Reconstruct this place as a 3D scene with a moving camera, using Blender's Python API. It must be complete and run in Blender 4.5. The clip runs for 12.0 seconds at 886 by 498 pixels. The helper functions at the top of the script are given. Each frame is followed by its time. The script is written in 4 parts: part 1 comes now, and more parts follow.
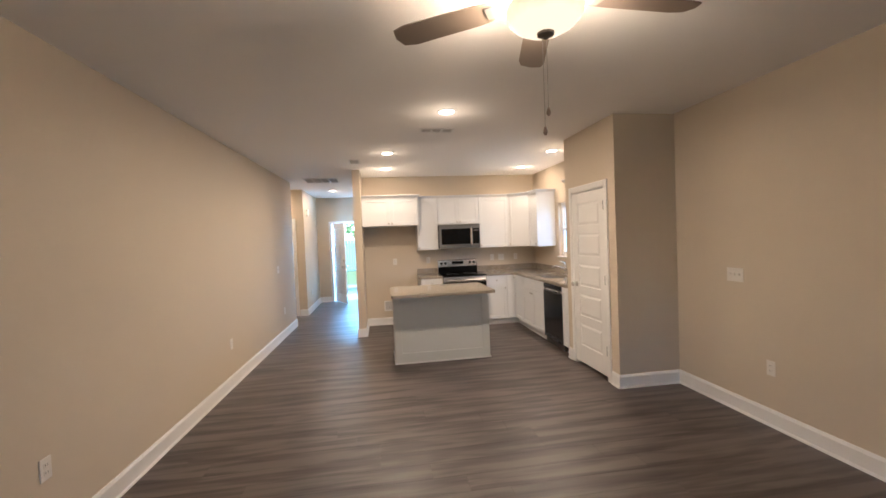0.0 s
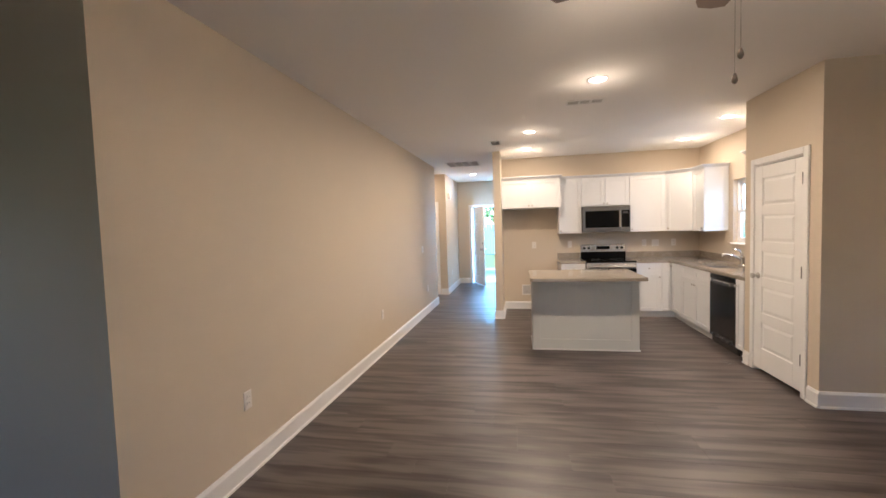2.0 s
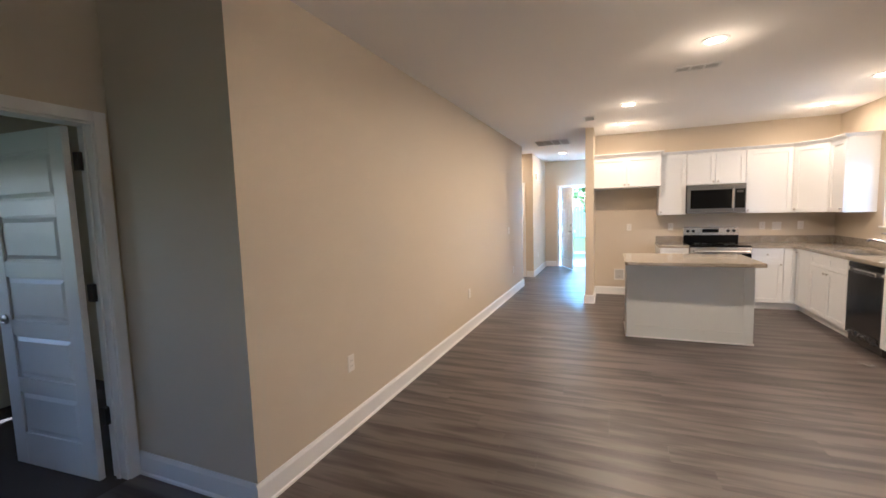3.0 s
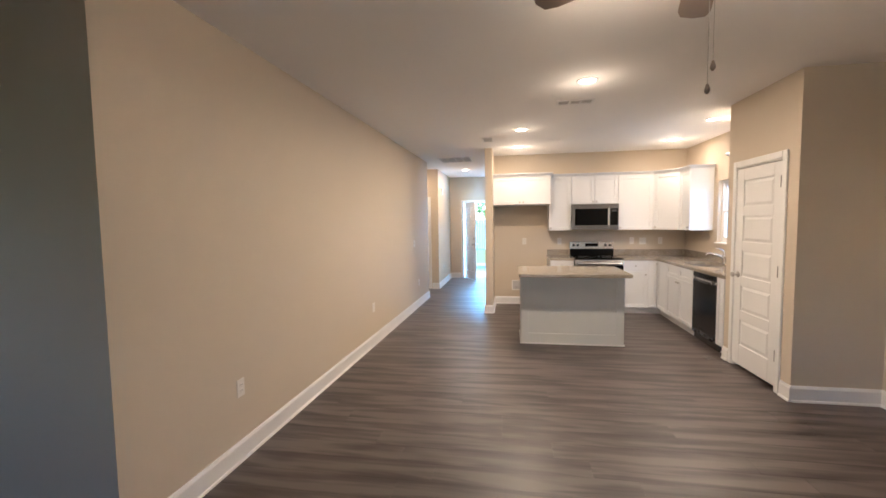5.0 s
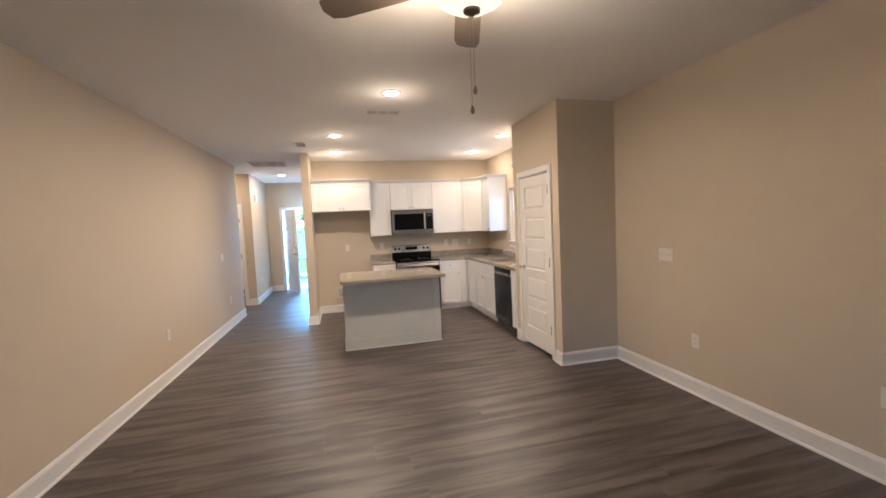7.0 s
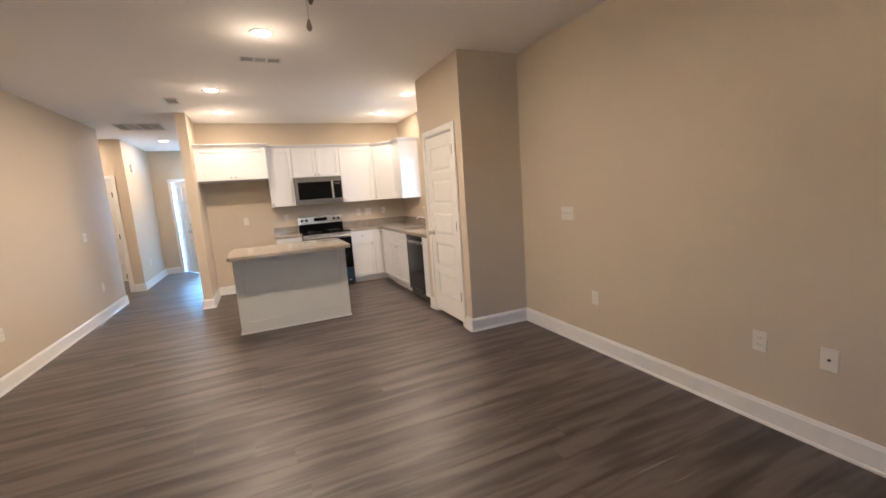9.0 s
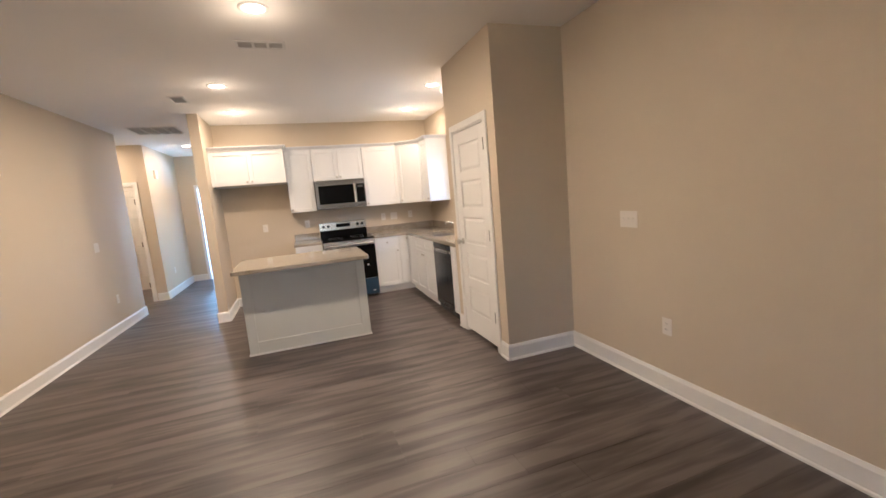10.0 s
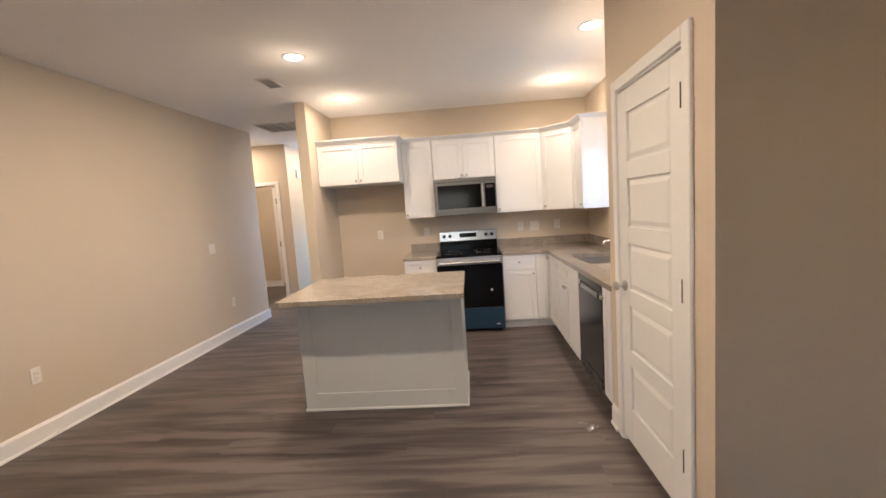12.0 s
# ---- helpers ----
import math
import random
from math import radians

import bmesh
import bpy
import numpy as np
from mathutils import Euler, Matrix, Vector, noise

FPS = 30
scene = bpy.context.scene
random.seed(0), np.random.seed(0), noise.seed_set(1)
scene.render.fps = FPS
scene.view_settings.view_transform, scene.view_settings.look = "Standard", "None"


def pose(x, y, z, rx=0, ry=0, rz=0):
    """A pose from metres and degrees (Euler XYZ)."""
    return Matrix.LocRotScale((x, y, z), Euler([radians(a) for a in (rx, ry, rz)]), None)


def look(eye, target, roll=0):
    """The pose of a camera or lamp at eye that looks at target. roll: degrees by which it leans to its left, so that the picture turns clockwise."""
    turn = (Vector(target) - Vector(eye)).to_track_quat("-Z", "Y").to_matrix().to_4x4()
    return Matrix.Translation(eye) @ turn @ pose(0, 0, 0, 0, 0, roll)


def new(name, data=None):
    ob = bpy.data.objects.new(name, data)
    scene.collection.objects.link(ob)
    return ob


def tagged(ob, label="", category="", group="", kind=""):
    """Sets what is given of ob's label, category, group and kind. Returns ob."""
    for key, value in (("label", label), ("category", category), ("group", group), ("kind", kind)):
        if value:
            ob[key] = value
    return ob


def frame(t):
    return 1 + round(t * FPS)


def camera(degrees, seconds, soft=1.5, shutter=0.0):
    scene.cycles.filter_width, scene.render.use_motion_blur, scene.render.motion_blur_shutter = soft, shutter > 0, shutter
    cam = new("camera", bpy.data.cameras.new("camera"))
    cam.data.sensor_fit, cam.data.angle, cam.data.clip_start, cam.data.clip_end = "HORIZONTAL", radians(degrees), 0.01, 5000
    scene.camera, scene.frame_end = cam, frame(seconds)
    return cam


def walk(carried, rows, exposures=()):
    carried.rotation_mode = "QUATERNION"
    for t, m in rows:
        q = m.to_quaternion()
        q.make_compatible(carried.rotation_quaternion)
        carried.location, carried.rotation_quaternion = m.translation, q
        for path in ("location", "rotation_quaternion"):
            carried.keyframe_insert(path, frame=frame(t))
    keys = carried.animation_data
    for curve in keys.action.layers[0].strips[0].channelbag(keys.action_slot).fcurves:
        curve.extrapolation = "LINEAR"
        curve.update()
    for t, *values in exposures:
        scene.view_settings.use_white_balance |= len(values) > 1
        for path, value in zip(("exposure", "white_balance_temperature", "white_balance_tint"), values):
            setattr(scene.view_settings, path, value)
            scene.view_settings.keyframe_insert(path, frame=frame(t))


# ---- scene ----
cam = camera(94.3, 12.0, 1.6)
PATH = [
    (0, (0.169, 0.071, 1.59), (0.464, 2.048, 1.532), -2.3),
    (0.5, (0.211, 0.133, 1.598), (0.515, 2.11, 1.574), -2.5),
    (1, (0.238, 0.177, 1.588), (0.47, 2.163, 1.544), -2.6),
    (1.5, (0.195, 0.175, 1.573), (0.138, 2.173, 1.492), -2.0),
    (2, (0.139, 0.139, 1.546), (-0.226, 2.103, 1.439), -1.8),
    (2.5, (0.113, 0.116, 1.55), (-0.519, 2.008, 1.397), -1.6),
    (2.7, (0.098, 0.105, 1.539), (-0.651, 1.951, 1.364), -1.7),
    (4.3, (0.074, 0.044, 1.496), (-0.569, 1.927, 1.287), -0.7),
    (4.5, (0.109, 0.054, 1.508), (-0.439, 1.968, 1.324), -0.4),
    (5, (0.168, 0.06, 1.552), (-0.16, 2.028, 1.418), -0.8),
    (5.5, (0.194, 0.06, 1.565), (0.069, 2.053, 1.461), -1.2),
    (6, (0.21, 0.059, 1.584), (0.299, 2.054, 1.478), -1.9),
    (6.5, (0.264, 0.061, 1.544), (0.568, 2.034, 1.437), -2.1),
    (7, (0.3, 0.05, 1.55), (0.778, 1.988, 1.422), -2.6),
    (7.5, (0.334, 0.026, 1.525), (0.985, 1.911, 1.372), -2.7),
    (7.7, (0.358, 0.03, 1.512), (1.063, 1.895, 1.346), -2.7),
    (9.3, (0.679, 0.388, 1.455), (1.465, 2.203, 1.162), -4.1),
    (9.5, (0.697, 0.507, 1.48), (1.47, 2.33, 1.199), -4.2),
    (10, (0.928, 0.819, 1.468), (1.564, 2.697, 1.2), -5.0),
    (10.5, (1.141, 1.178, 1.485), (1.619, 3.102, 1.219), -5.3),
    (11, (1.287, 1.571, 1.493), (1.615, 3.528, 1.241), -4.8),
    (11.5, (1.498, 1.944, 1.482), (1.59, 3.928, 1.249), -4.4),
    (12, (1.608, 2.336, 1.482), (1.471, 4.321, 1.279), -3.9),
]
walk(cam, [(t, look(eye, target, roll)) for t, eye, target, roll in PATH], [(0.0, 3.35, 5020, 13), (1.0, 3.34, 5000, 13), (2.5, 3.58, 4950, 13), (4.5, 3.64, 4950, 13), (6.0, 3.45, 4980, 13), (7.5, 3.44, 4950, 13), (9.5, 3.60, 5020, 13), (11.0, 3.47, 5030, 13), (12.0, 3.48, 5020, 13)])

# ---- world, sun, exposure ----
world = bpy.data.worlds.new("sky")
scene.world = world
world.use_nodes = True
wn = world.node_tree
sky = wn.nodes.new("ShaderNodeTexSky")
sky.sky_type, sky.sun_disc = "NISHITA", False
sky.sun_elevation, sky.sun_rotation = radians(42), radians(195)
wn.nodes["Background"].inputs["Strength"].default_value = 0.07
wn.links.new(sky.outputs[0], wn.nodes["Background"].inputs["Color"])
scene.view_settings.exposure = 3.2


def sun_lamp():
    d = bpy.data.lights.new("sun", "SUN")
    d.energy, d.angle, d.color = 2.2, radians(0.5), (1, 0.95, 0.88)
    az, el = radians(195), radians(42)
    way = Vector((math.sin(az) * math.cos(el), math.cos(az) * math.cos(el), math.sin(el)))
    ob = new("sun", d)
    ob.matrix_world = look(way * 60, (0, 0, 0))


sun_lamp()

# ---- plan ----
CEIL = 2.74
XL, XR = -1.56, 3.145          # living room side walls
YB = 7.78                      # kitchen back wall
Y0 = -4.0                      # wall behind the start
XF, YF = -2.54, 1.592            # entry recess
XH0, XH1, YH = -1.48, -0.26, 11.25   # hall
YREC0, YREC1, YU = 8.27, 9.35, 11.0      # side recess off the hall, far wall of the utility room
PX, PY0, PY1 = 2.48, 3.86, 4.97      # pantry
WARM = (1.0, 0.69, 0.385)
LAMP_W = 4.2
FAN_W = 0.7
DAY = (0.62, 0.79, 1.0)


# ---- materials ----
def mat(name, colour, rough=0.5, metal=0.0, spec=0.5):
    m = bpy.data.materials.new(name)
    m.use_nodes = True
    b = m.node_tree.nodes["Principled BSDF"]
    b.inputs["Base Color"].default_value = (*colour, 1)
    b.inputs["Roughness"].default_value = rough
    b.inputs["Metallic"].default_value = metal
    b.inputs["Specular IOR Level"].default_value = spec
    return m


def node(m, kind, **inputs):
    n = m.node_tree.nodes.new(kind)
    for k, v in inputs.items():
        n.inputs[k].default_value = v
    return n


def link(m, a, b):
    m.node_tree.links.new(a, b)


def varied(name, colour, rough=0.5, spots=2.0, amount=0.06, grain=120.0, bump=0.05, metal=0.0, spec=0.5, stretch=(1, 1, 1)):
    """Paint, metal or plastic with slow and fine variation and a fine relief, in metres."""
    m = mat(name, colour, rough, metal, spec)
    b = m.node_tree.nodes["Principled BSDF"]
    co = node(m, "ShaderNodeTexCoord")
    mp = node(m, "ShaderNodeMapping", Scale=stretch)
    link(m, co.outputs["Object"], mp.inputs["Vector"])
    big = node(m, "ShaderNodeTexNoise", Scale=spots, Detail=4.0)
    small = node(m, "ShaderNodeTexNoise", Scale=grain, Detail=3.0)
    for n in (big, small):
        link(m, mp.outputs[0], n.inputs["Vector"])
    mix = node(m, "ShaderNodeMix")
    mix.data_type = "RGBA"
    mix.inputs["A"].default_value = (*[c * (1 - amount) for c in colour], 1)
    mix.inputs["B"].default_value = (*[min(1, c * (1 + amount)) for c in colour], 1)
    link(m, big.outputs["Fac"], mix.inputs["Factor"])
    link(m, mix.outputs["Result"], b.inputs["Base Color"])
    rr = node(m, "ShaderNodeMapRange")
    rr.inputs["To Min"].default_value, rr.inputs["To Max"].default_value = max(0, rough - 0.07), min(1, rough + 0.07)
    link(m, big.outputs["Fac"], rr.inputs["Value"])
    link(m, rr.outputs[0], b.inputs["Roughness"])
    bp = node(m, "ShaderNodeBump", Strength=bump, Distance=0.002)
    link(m, small.outputs["Fac"], bp.inputs["Height"])
    link(m, bp.outputs[0], b.inputs["Normal"])
    return m


WALL = varied("wall_paint", (0.57, 0.490, 0.376), 0.62, 1.3, 0.035, 260, 0.25)
CEILM = varied("ceiling_paint", (0.86, 0.84, 0.81), 0.85, 1.0, 0.03, 140, 0.35)
TRIM = varied("trim_paint", (0.76, 0.75, 0.73), 0.35, 3, 0.02, 90, 0.04)
CAB = varied("cabinet_lacquer", (0.70, 0.70, 0.70), 0.38, 3, 0.015, 60, 0.02)
ISLP = varied("island_paint", (0.60, 0.605, 0.575), 0.42, 2.5, 0.03, 60, 0.04)
DSTEEL = varied("film_covered_dark_steel", (0.115, 0.115, 0.118), 0.20, 4, 0.35, 22, 0.35, metal=0.85)
CHROME = mat("chrome", (0.75, 0.74, 0.72), 0.12, 1.0)
NICKEL = varied("satin_nickel", (0.45, 0.43, 0.40), 0.38, 20, 0.05, 200, 0.02, metal=0.75)
BLACKM = varied("black_metal", (0.03, 0.028, 0.026), 0.4, 20, 0.1, 200, 0.03, metal=0.6)
GLASSB = mat("black_glass", (0.005, 0.005, 0.005), 0.10, 0, 0.15)
PLASTIC = mat("white_plastic", (0.78, 0.76, 0.72), 0.35)
DARKP = mat("dark_slot", (0.05, 0.045, 0.04), 0.6)
BLUEF = varied("blue_protective_film", (0.011, 0.032, 0.062), 0.35, 6, 0.25, 40, 0.2)
BLADE = varied("fan_blade_wood", (0.27, 0.215, 0.17), 0.45, 6, 0.2, 60, 0.05, stretch=(0.2, 1, 1))
# Darker copy of the steel for the microwave, its shade put into the colour.
DSTEEL2 = varied("shaded_steel", (0.20, 0.195, 0.19), 0.35, 3, 0.05, 160, 0.06, metal=1.0, stretch=(0.03, 1, 1))
SCRAP = mat("thin_clear_plastic", (0.24, 0.235, 0.23), 0.15)
FILM = mat("wrinkled_film", (0.07, 0.07, 0.073), 0.14, 0.4)
VOID = mat("duct_grey", (0.50, 0.49, 0.48), 0.8)
BRIGHT = varied("polished_steel", (0.72, 0.71, 0.70), 0.22, 3, 0.04, 160, 0.04, metal=1.0)
PLATE = mat("ivory_plate_plastic", (0.72, 0.68, 0.62), 0.4)
SINKM = varied("sink_steel", (0.19, 0.18, 0.165), 0.55, 5, 0.08, 150, 0.05, metal=0.5)
CONC = varied("concrete", (0.19, 0.20, 0.20), 0.85, 1.5, 0.12, 60, 0.5)
GRASS = varied("grass_ground", (0.08, 0.125, 0.045), 0.9, 0.8, 0.35, 30, 0.8)
LEAF = varied("leaves", (0.06, 0.14, 0.03), 0.6, 1.2, 0.4, 30, 0.1)
BARK = varied("bark", (0.13, 0.10, 0.07), 0.9, 5, 0.3, 30, 0.8)
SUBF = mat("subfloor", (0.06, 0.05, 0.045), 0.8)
CYANB = varied("cyan_boards", (0.10, 0.22, 0.26), 0.7, 2, 0.05, 40, 0.1)


def stone_material():
    m = varied("granite", (0.50, 0.43, 0.35), 0.10, 3.0, 0.10, 200, 0.0)
    b = m.node_tree.nodes["Principled BSDF"]
    co = node(m, "ShaderNodeTexCoord")
    a = node(m, "ShaderNodeTexNoise", Scale=75.0, Detail=5.0, Roughness=0.7)
    v = node(m, "ShaderNodeTexNoise", Scale=5.0, Detail=8.0, Roughness=0.65, Distortion=1.2)
    for n in (a, v):
        link(m, co.outputs["Object"], n.inputs["Vector"])
    r = node(m, "ShaderNodeValToRGB")
    e = r.color_ramp.elements
    e[0].position, e[0].color = 0.33, (0.19, 0.155, 0.12, 1)
    e[1].position, e[1].color = 0.68, (0.42, 0.385, 0.325, 1)
    e.new(0.45).color = (0.30, 0.265, 0.22, 1)
    e.new(0.55).color = (0.355, 0.32, 0.268, 1)
    link(m, a.outputs["Fac"], r.inputs["Fac"])
    r2 = node(m, "ShaderNodeValToRGB")
    e = r2.color_ramp.elements
    e[0].position, e[0].color = 0.38, (0.80, 0.77, 0.72, 1)
    e[1].position, e[1].color = 0.60, (1.0, 1.0, 1.0, 1)
    link(m, v.outputs["Fac"], r2.inputs["Fac"])
    mix = node(m, "ShaderNodeMix")
    mix.data_type, mix.blend_type = "RGBA", "MULTIPLY"
    mix.inputs["Factor"].default_value = 1.0
    link(m, r.outputs[0], mix.inputs["A"])
    link(m, r2.outputs[0], mix.inputs["B"])
    link(m, mix.outputs["Result"], b.inputs["Base Color"])
    return m


GRANITE = stone_material()


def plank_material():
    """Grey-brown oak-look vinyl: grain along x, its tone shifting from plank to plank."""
    m = mat("vinyl_plank", (0.1, 0.08, 0.07), 0.38)
    b = m.node_tree.nodes["Principled BSDF"]
    geo = node(m, "ShaderNodeNewGeometry")
    oi = node(m, "ShaderNodeObjectInfo")
    shift = node(m, "ShaderNodeVectorMath")
    shift.operation = "MULTIPLY_ADD"
    comb = node(m, "ShaderNodeCombineXYZ")
    for k in ("X", "Y", "Z"):
        link(m, oi.outputs["Random"], comb.inputs[k])
    link(m, comb.outputs[0], shift.inputs[0])
    shift.inputs[1].default_value = (0.3, 0.04, 0.0)
    link(m, geo.outputs["Position"], shift.inputs[2])

    def grain(scale, detail, sx, dist=0.0):
        mp = node(m, "ShaderNodeMapping", Scale=(sx, 1, 1))
        link(m, shift.outputs[0], mp.inputs["Vector"])
        n = node(m, "ShaderNodeTexNoise", Scale=scale, Detail=detail, Roughness=0.6, Distortion=dist)
        link(m, mp.outputs[0], n.inputs["Vector"])
        return n

    broad, mid, fine = grain(10.0, 2.5, 0.11, 0.25), grain(44.0, 4.0, 0.05, 0.3), grain(190.0, 3.0, 0.05)
    r = node(m, "ShaderNodeValToRGB")
    e = r.color_ramp.elements
    e[0].position, e[0].color = 0.41, (0.038, 0.0295, 0.0265, 1)
    e[1].position, e[1].color = 0.64, (0.122, 0.100, 0.091, 1)
    e.new(0.53).color = (0.073, 0.058, 0.052, 1)
    s1 = node(m, "ShaderNodeMath")
    s1.operation = "MULTIPLY_ADD"
    link(m, mid.outputs["Fac"], s1.inputs[0])
    s1.inputs[1].default_value = 0.14
    s2 = node(m, "ShaderNodeMath")
    s2.operation = "MULTIPLY"
    link(m, broad.outputs["Fac"], s2.inputs[0])
    s2.inputs[1].default_value = 0.92
    link(m, s2.outputs[0], s1.inputs[2])
    s3 = node(m, "ShaderNodeMath")
    s3.operation = "MULTIPLY_ADD"
    link(m, fine.outputs["Fac"], s3.inputs[0])
    s3.inputs[1].default_value = 0.05
    link(m, s1.outputs[0], s3.inputs[2])
    # Soft tone band, one to each plank width, wobbling with the broad grain.
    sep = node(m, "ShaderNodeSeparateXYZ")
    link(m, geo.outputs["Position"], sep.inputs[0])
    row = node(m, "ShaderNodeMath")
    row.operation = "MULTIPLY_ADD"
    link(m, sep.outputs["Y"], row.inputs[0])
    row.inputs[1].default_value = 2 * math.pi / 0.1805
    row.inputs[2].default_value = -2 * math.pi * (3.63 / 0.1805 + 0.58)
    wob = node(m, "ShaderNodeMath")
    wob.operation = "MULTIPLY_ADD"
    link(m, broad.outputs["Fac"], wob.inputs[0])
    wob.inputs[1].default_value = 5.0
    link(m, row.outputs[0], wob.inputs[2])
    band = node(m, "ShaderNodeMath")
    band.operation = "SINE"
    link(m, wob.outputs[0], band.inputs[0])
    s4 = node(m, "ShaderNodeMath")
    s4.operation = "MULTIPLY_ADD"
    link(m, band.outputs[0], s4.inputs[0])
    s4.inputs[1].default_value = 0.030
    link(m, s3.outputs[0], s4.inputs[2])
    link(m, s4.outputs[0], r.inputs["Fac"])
    tone = node(m, "ShaderNodeMapRange")
    tone.inputs["To Min"].default_value, tone.inputs["To Max"].default_value = 0.92, 1.08
    link(m, oi.outputs["Random"], tone.inputs["Value"])
    mul = node(m, "ShaderNodeVectorMath")
    mul.operation = "SCALE"
    link(m, r.outputs[0], mul.inputs[0])
    link(m, tone.outputs[0], mul.inputs["Scale"])
    link(m, mul.outputs[0], b.inputs["Base Color"])
    rr = node(m, "ShaderNodeMapRange")
    rr.inputs["To Min"].default_value, rr.inputs["To Max"].default_value = 0.33, 0.48
    link(m, mid.outputs["Fac"], rr.inputs["Value"])
    link(m, rr.outputs[0], b.inputs["Roughness"])
    bp = node(m, "ShaderNodeBump", Strength=0.25, Distance=0.001)
    link(m, fine.outputs["Fac"], bp.inputs["Height"])
    link(m, bp.outputs[0], b.inputs["Normal"])
    return m


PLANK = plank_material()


def glow(name, colour, strength):
    m = mat(name, colour, 0.5)
    b = m.node_tree.nodes["Principled BSDF"]
    b.inputs["Emission Color"].default_value = (*colour, 1)
    b.inputs["Emission Strength"].default_value = strength
    return m


LENS = glow("lamp_lens", (1.0, 0.72, 0.44), 3.2)
BOWL = glow("lit_alabaster_glass", (1.0, 0.56, 0.22), 0.15)


def pane_material():
    m = bpy.data.materials.new("clear_glass")
    m.use_nodes = True
    m.node_tree.nodes.remove(m.node_tree.nodes["Principled BSDF"])
    g = node(m, "ShaderNodeBsdfGlossy", Roughness=0.02)
    t = node(m, "ShaderNodeBsdfTransparent")
    mx = node(m, "ShaderNodeMixShader")
    mx.inputs[0].default_value = 0.06
    link(m, t.outputs[0], mx.inputs[1])
    link(m, g.outputs[0], mx.inputs[2])
    link(m, mx.outputs[0], m.node_tree.nodes["Material Output"].inputs[0])
    return m


def bowl_nodes():
    """Alabaster: the glass glows paler below the bulbs, with cloudy veins."""
    m = BOWL
    b = m.node_tree.nodes["Principled BSDF"]
    b.inputs["Base Color"].default_value = (0.20, 0.13, 0.07, 1)
    co = node(m, "ShaderNodeTexCoord")
    sep = node(m, "ShaderNodeSeparateXYZ")
    link(m, co.outputs["Object"], sep.inputs[0])
    no = node(m, "ShaderNodeTexNoise", Scale=14.0, Detail=5.0, Distortion=1.5)
    link(m, co.outputs["Object"], no.inputs["Vector"])
    f = node(m, "ShaderNodeMapRange")
    f.inputs["From Min"].default_value, f.inputs["From Max"].default_value = -0.312, -0.40
    link(m, sep.outputs["Z"], f.inputs["Value"])
    a = node(m, "ShaderNodeMath")
    a.operation = "MULTIPLY_ADD"
    link(m, no.outputs["Fac"], a.inputs[0])
    a.inputs[1].default_value = 0.7
    link(m, f.outputs[0], a.inputs[2])
    r = node(m, "ShaderNodeValToRGB")
    e = r.color_ramp.elements
    e[0].position, e[0].color = 0.25, (0.95, 0.43, 0.16, 1)
    e[1].position, e[1].color = 1.0, (1.0, 0.70, 0.38, 1)
    link(m, a.outputs[0], r.inputs["Fac"])
    link(m, r.outputs[0], b.inputs["Emission Color"])


bowl_nodes()
PANE = pane_material()


# ---- mesh helpers ----
def part(name, bm, material, parent=None, label="", smooth=False):
    me = bpy.data.meshes.new(name)
    bmesh.ops.recalc_face_normals(bm, faces=bm.faces)
    bm.to_mesh(me)
    bm.free()
    me.materials.append(material)
    if smooth:
        me.polygons.foreach_set("use_smooth", [True] * len(me.polygons))
        me.set_sharp_from_angle(angle=radians(40))
    ob = new(name, me)
    ob.parent = parent
    return tagged(ob, label=label)


def empty(name, at=(0, 0, 0), rz=0, label="", category="", group="", kind=""):
    ob = new(name)
    ob.empty_display_size = 0.1
    ob.matrix_world = pose(*at, 0, 0, rz)
    return tagged(ob, label, category, group, kind)


def box(bm, x0, x1, y0, y1, z0, z1, bevel=0.0, seg=1):
    """Adds a box, its edges rounded by bevel."""
    x0, x1 = sorted((x0, x1))
    y0, y1 = sorted((y0, y1))
    z0, z1 = sorted((z0, z1))
    v = [bm.verts.new((x, y, z)) for x in (x0, x1) for y in (y0, y1) for z in (z0, z1)]
    fs = [bm.faces.new([v[i] for i in q]) for q in ((0, 1, 3, 2), (4, 6, 7, 5), (0, 4, 5, 1), (2, 3, 7, 6), (0, 2, 6, 4), (1, 5, 7, 3))]
    if bevel > 0:
        edges = list({e for f in fs for e in f.edges})
        bmesh.ops.bevel(bm, geom=edges, offset=bevel, segments=seg, affect="EDGES", profile=0.5)
    return bm


def boxes(*specs, bevel=0.0):
    bm = bmesh.new()
    for s in specs:
        box(bm, *s[:6], bevel=s[6] if len(s) > 6 else bevel)
    return bm


def frustum(bm, lo, hi, z0, z1):
    """A block whose plan goes from lo=(x0,x1,y0,y1) to hi."""
    rings = []
    for (x0, x1, y0, y1), z in ((lo, z0), (hi, z1)):
        rings.append([bm.verts.new(p) for p in ((x0, y0, z), (x1, y0, z), (x1, y1, z), (x0, y1, z))])
    a, b = rings
    bm.faces.new(a[::-1])
    bm.faces.new(b)
    for i in range(4):
        bm.faces.new((a[i], a[(i + 1) % 4], b[(i + 1) % 4], b[i]))
    return bm


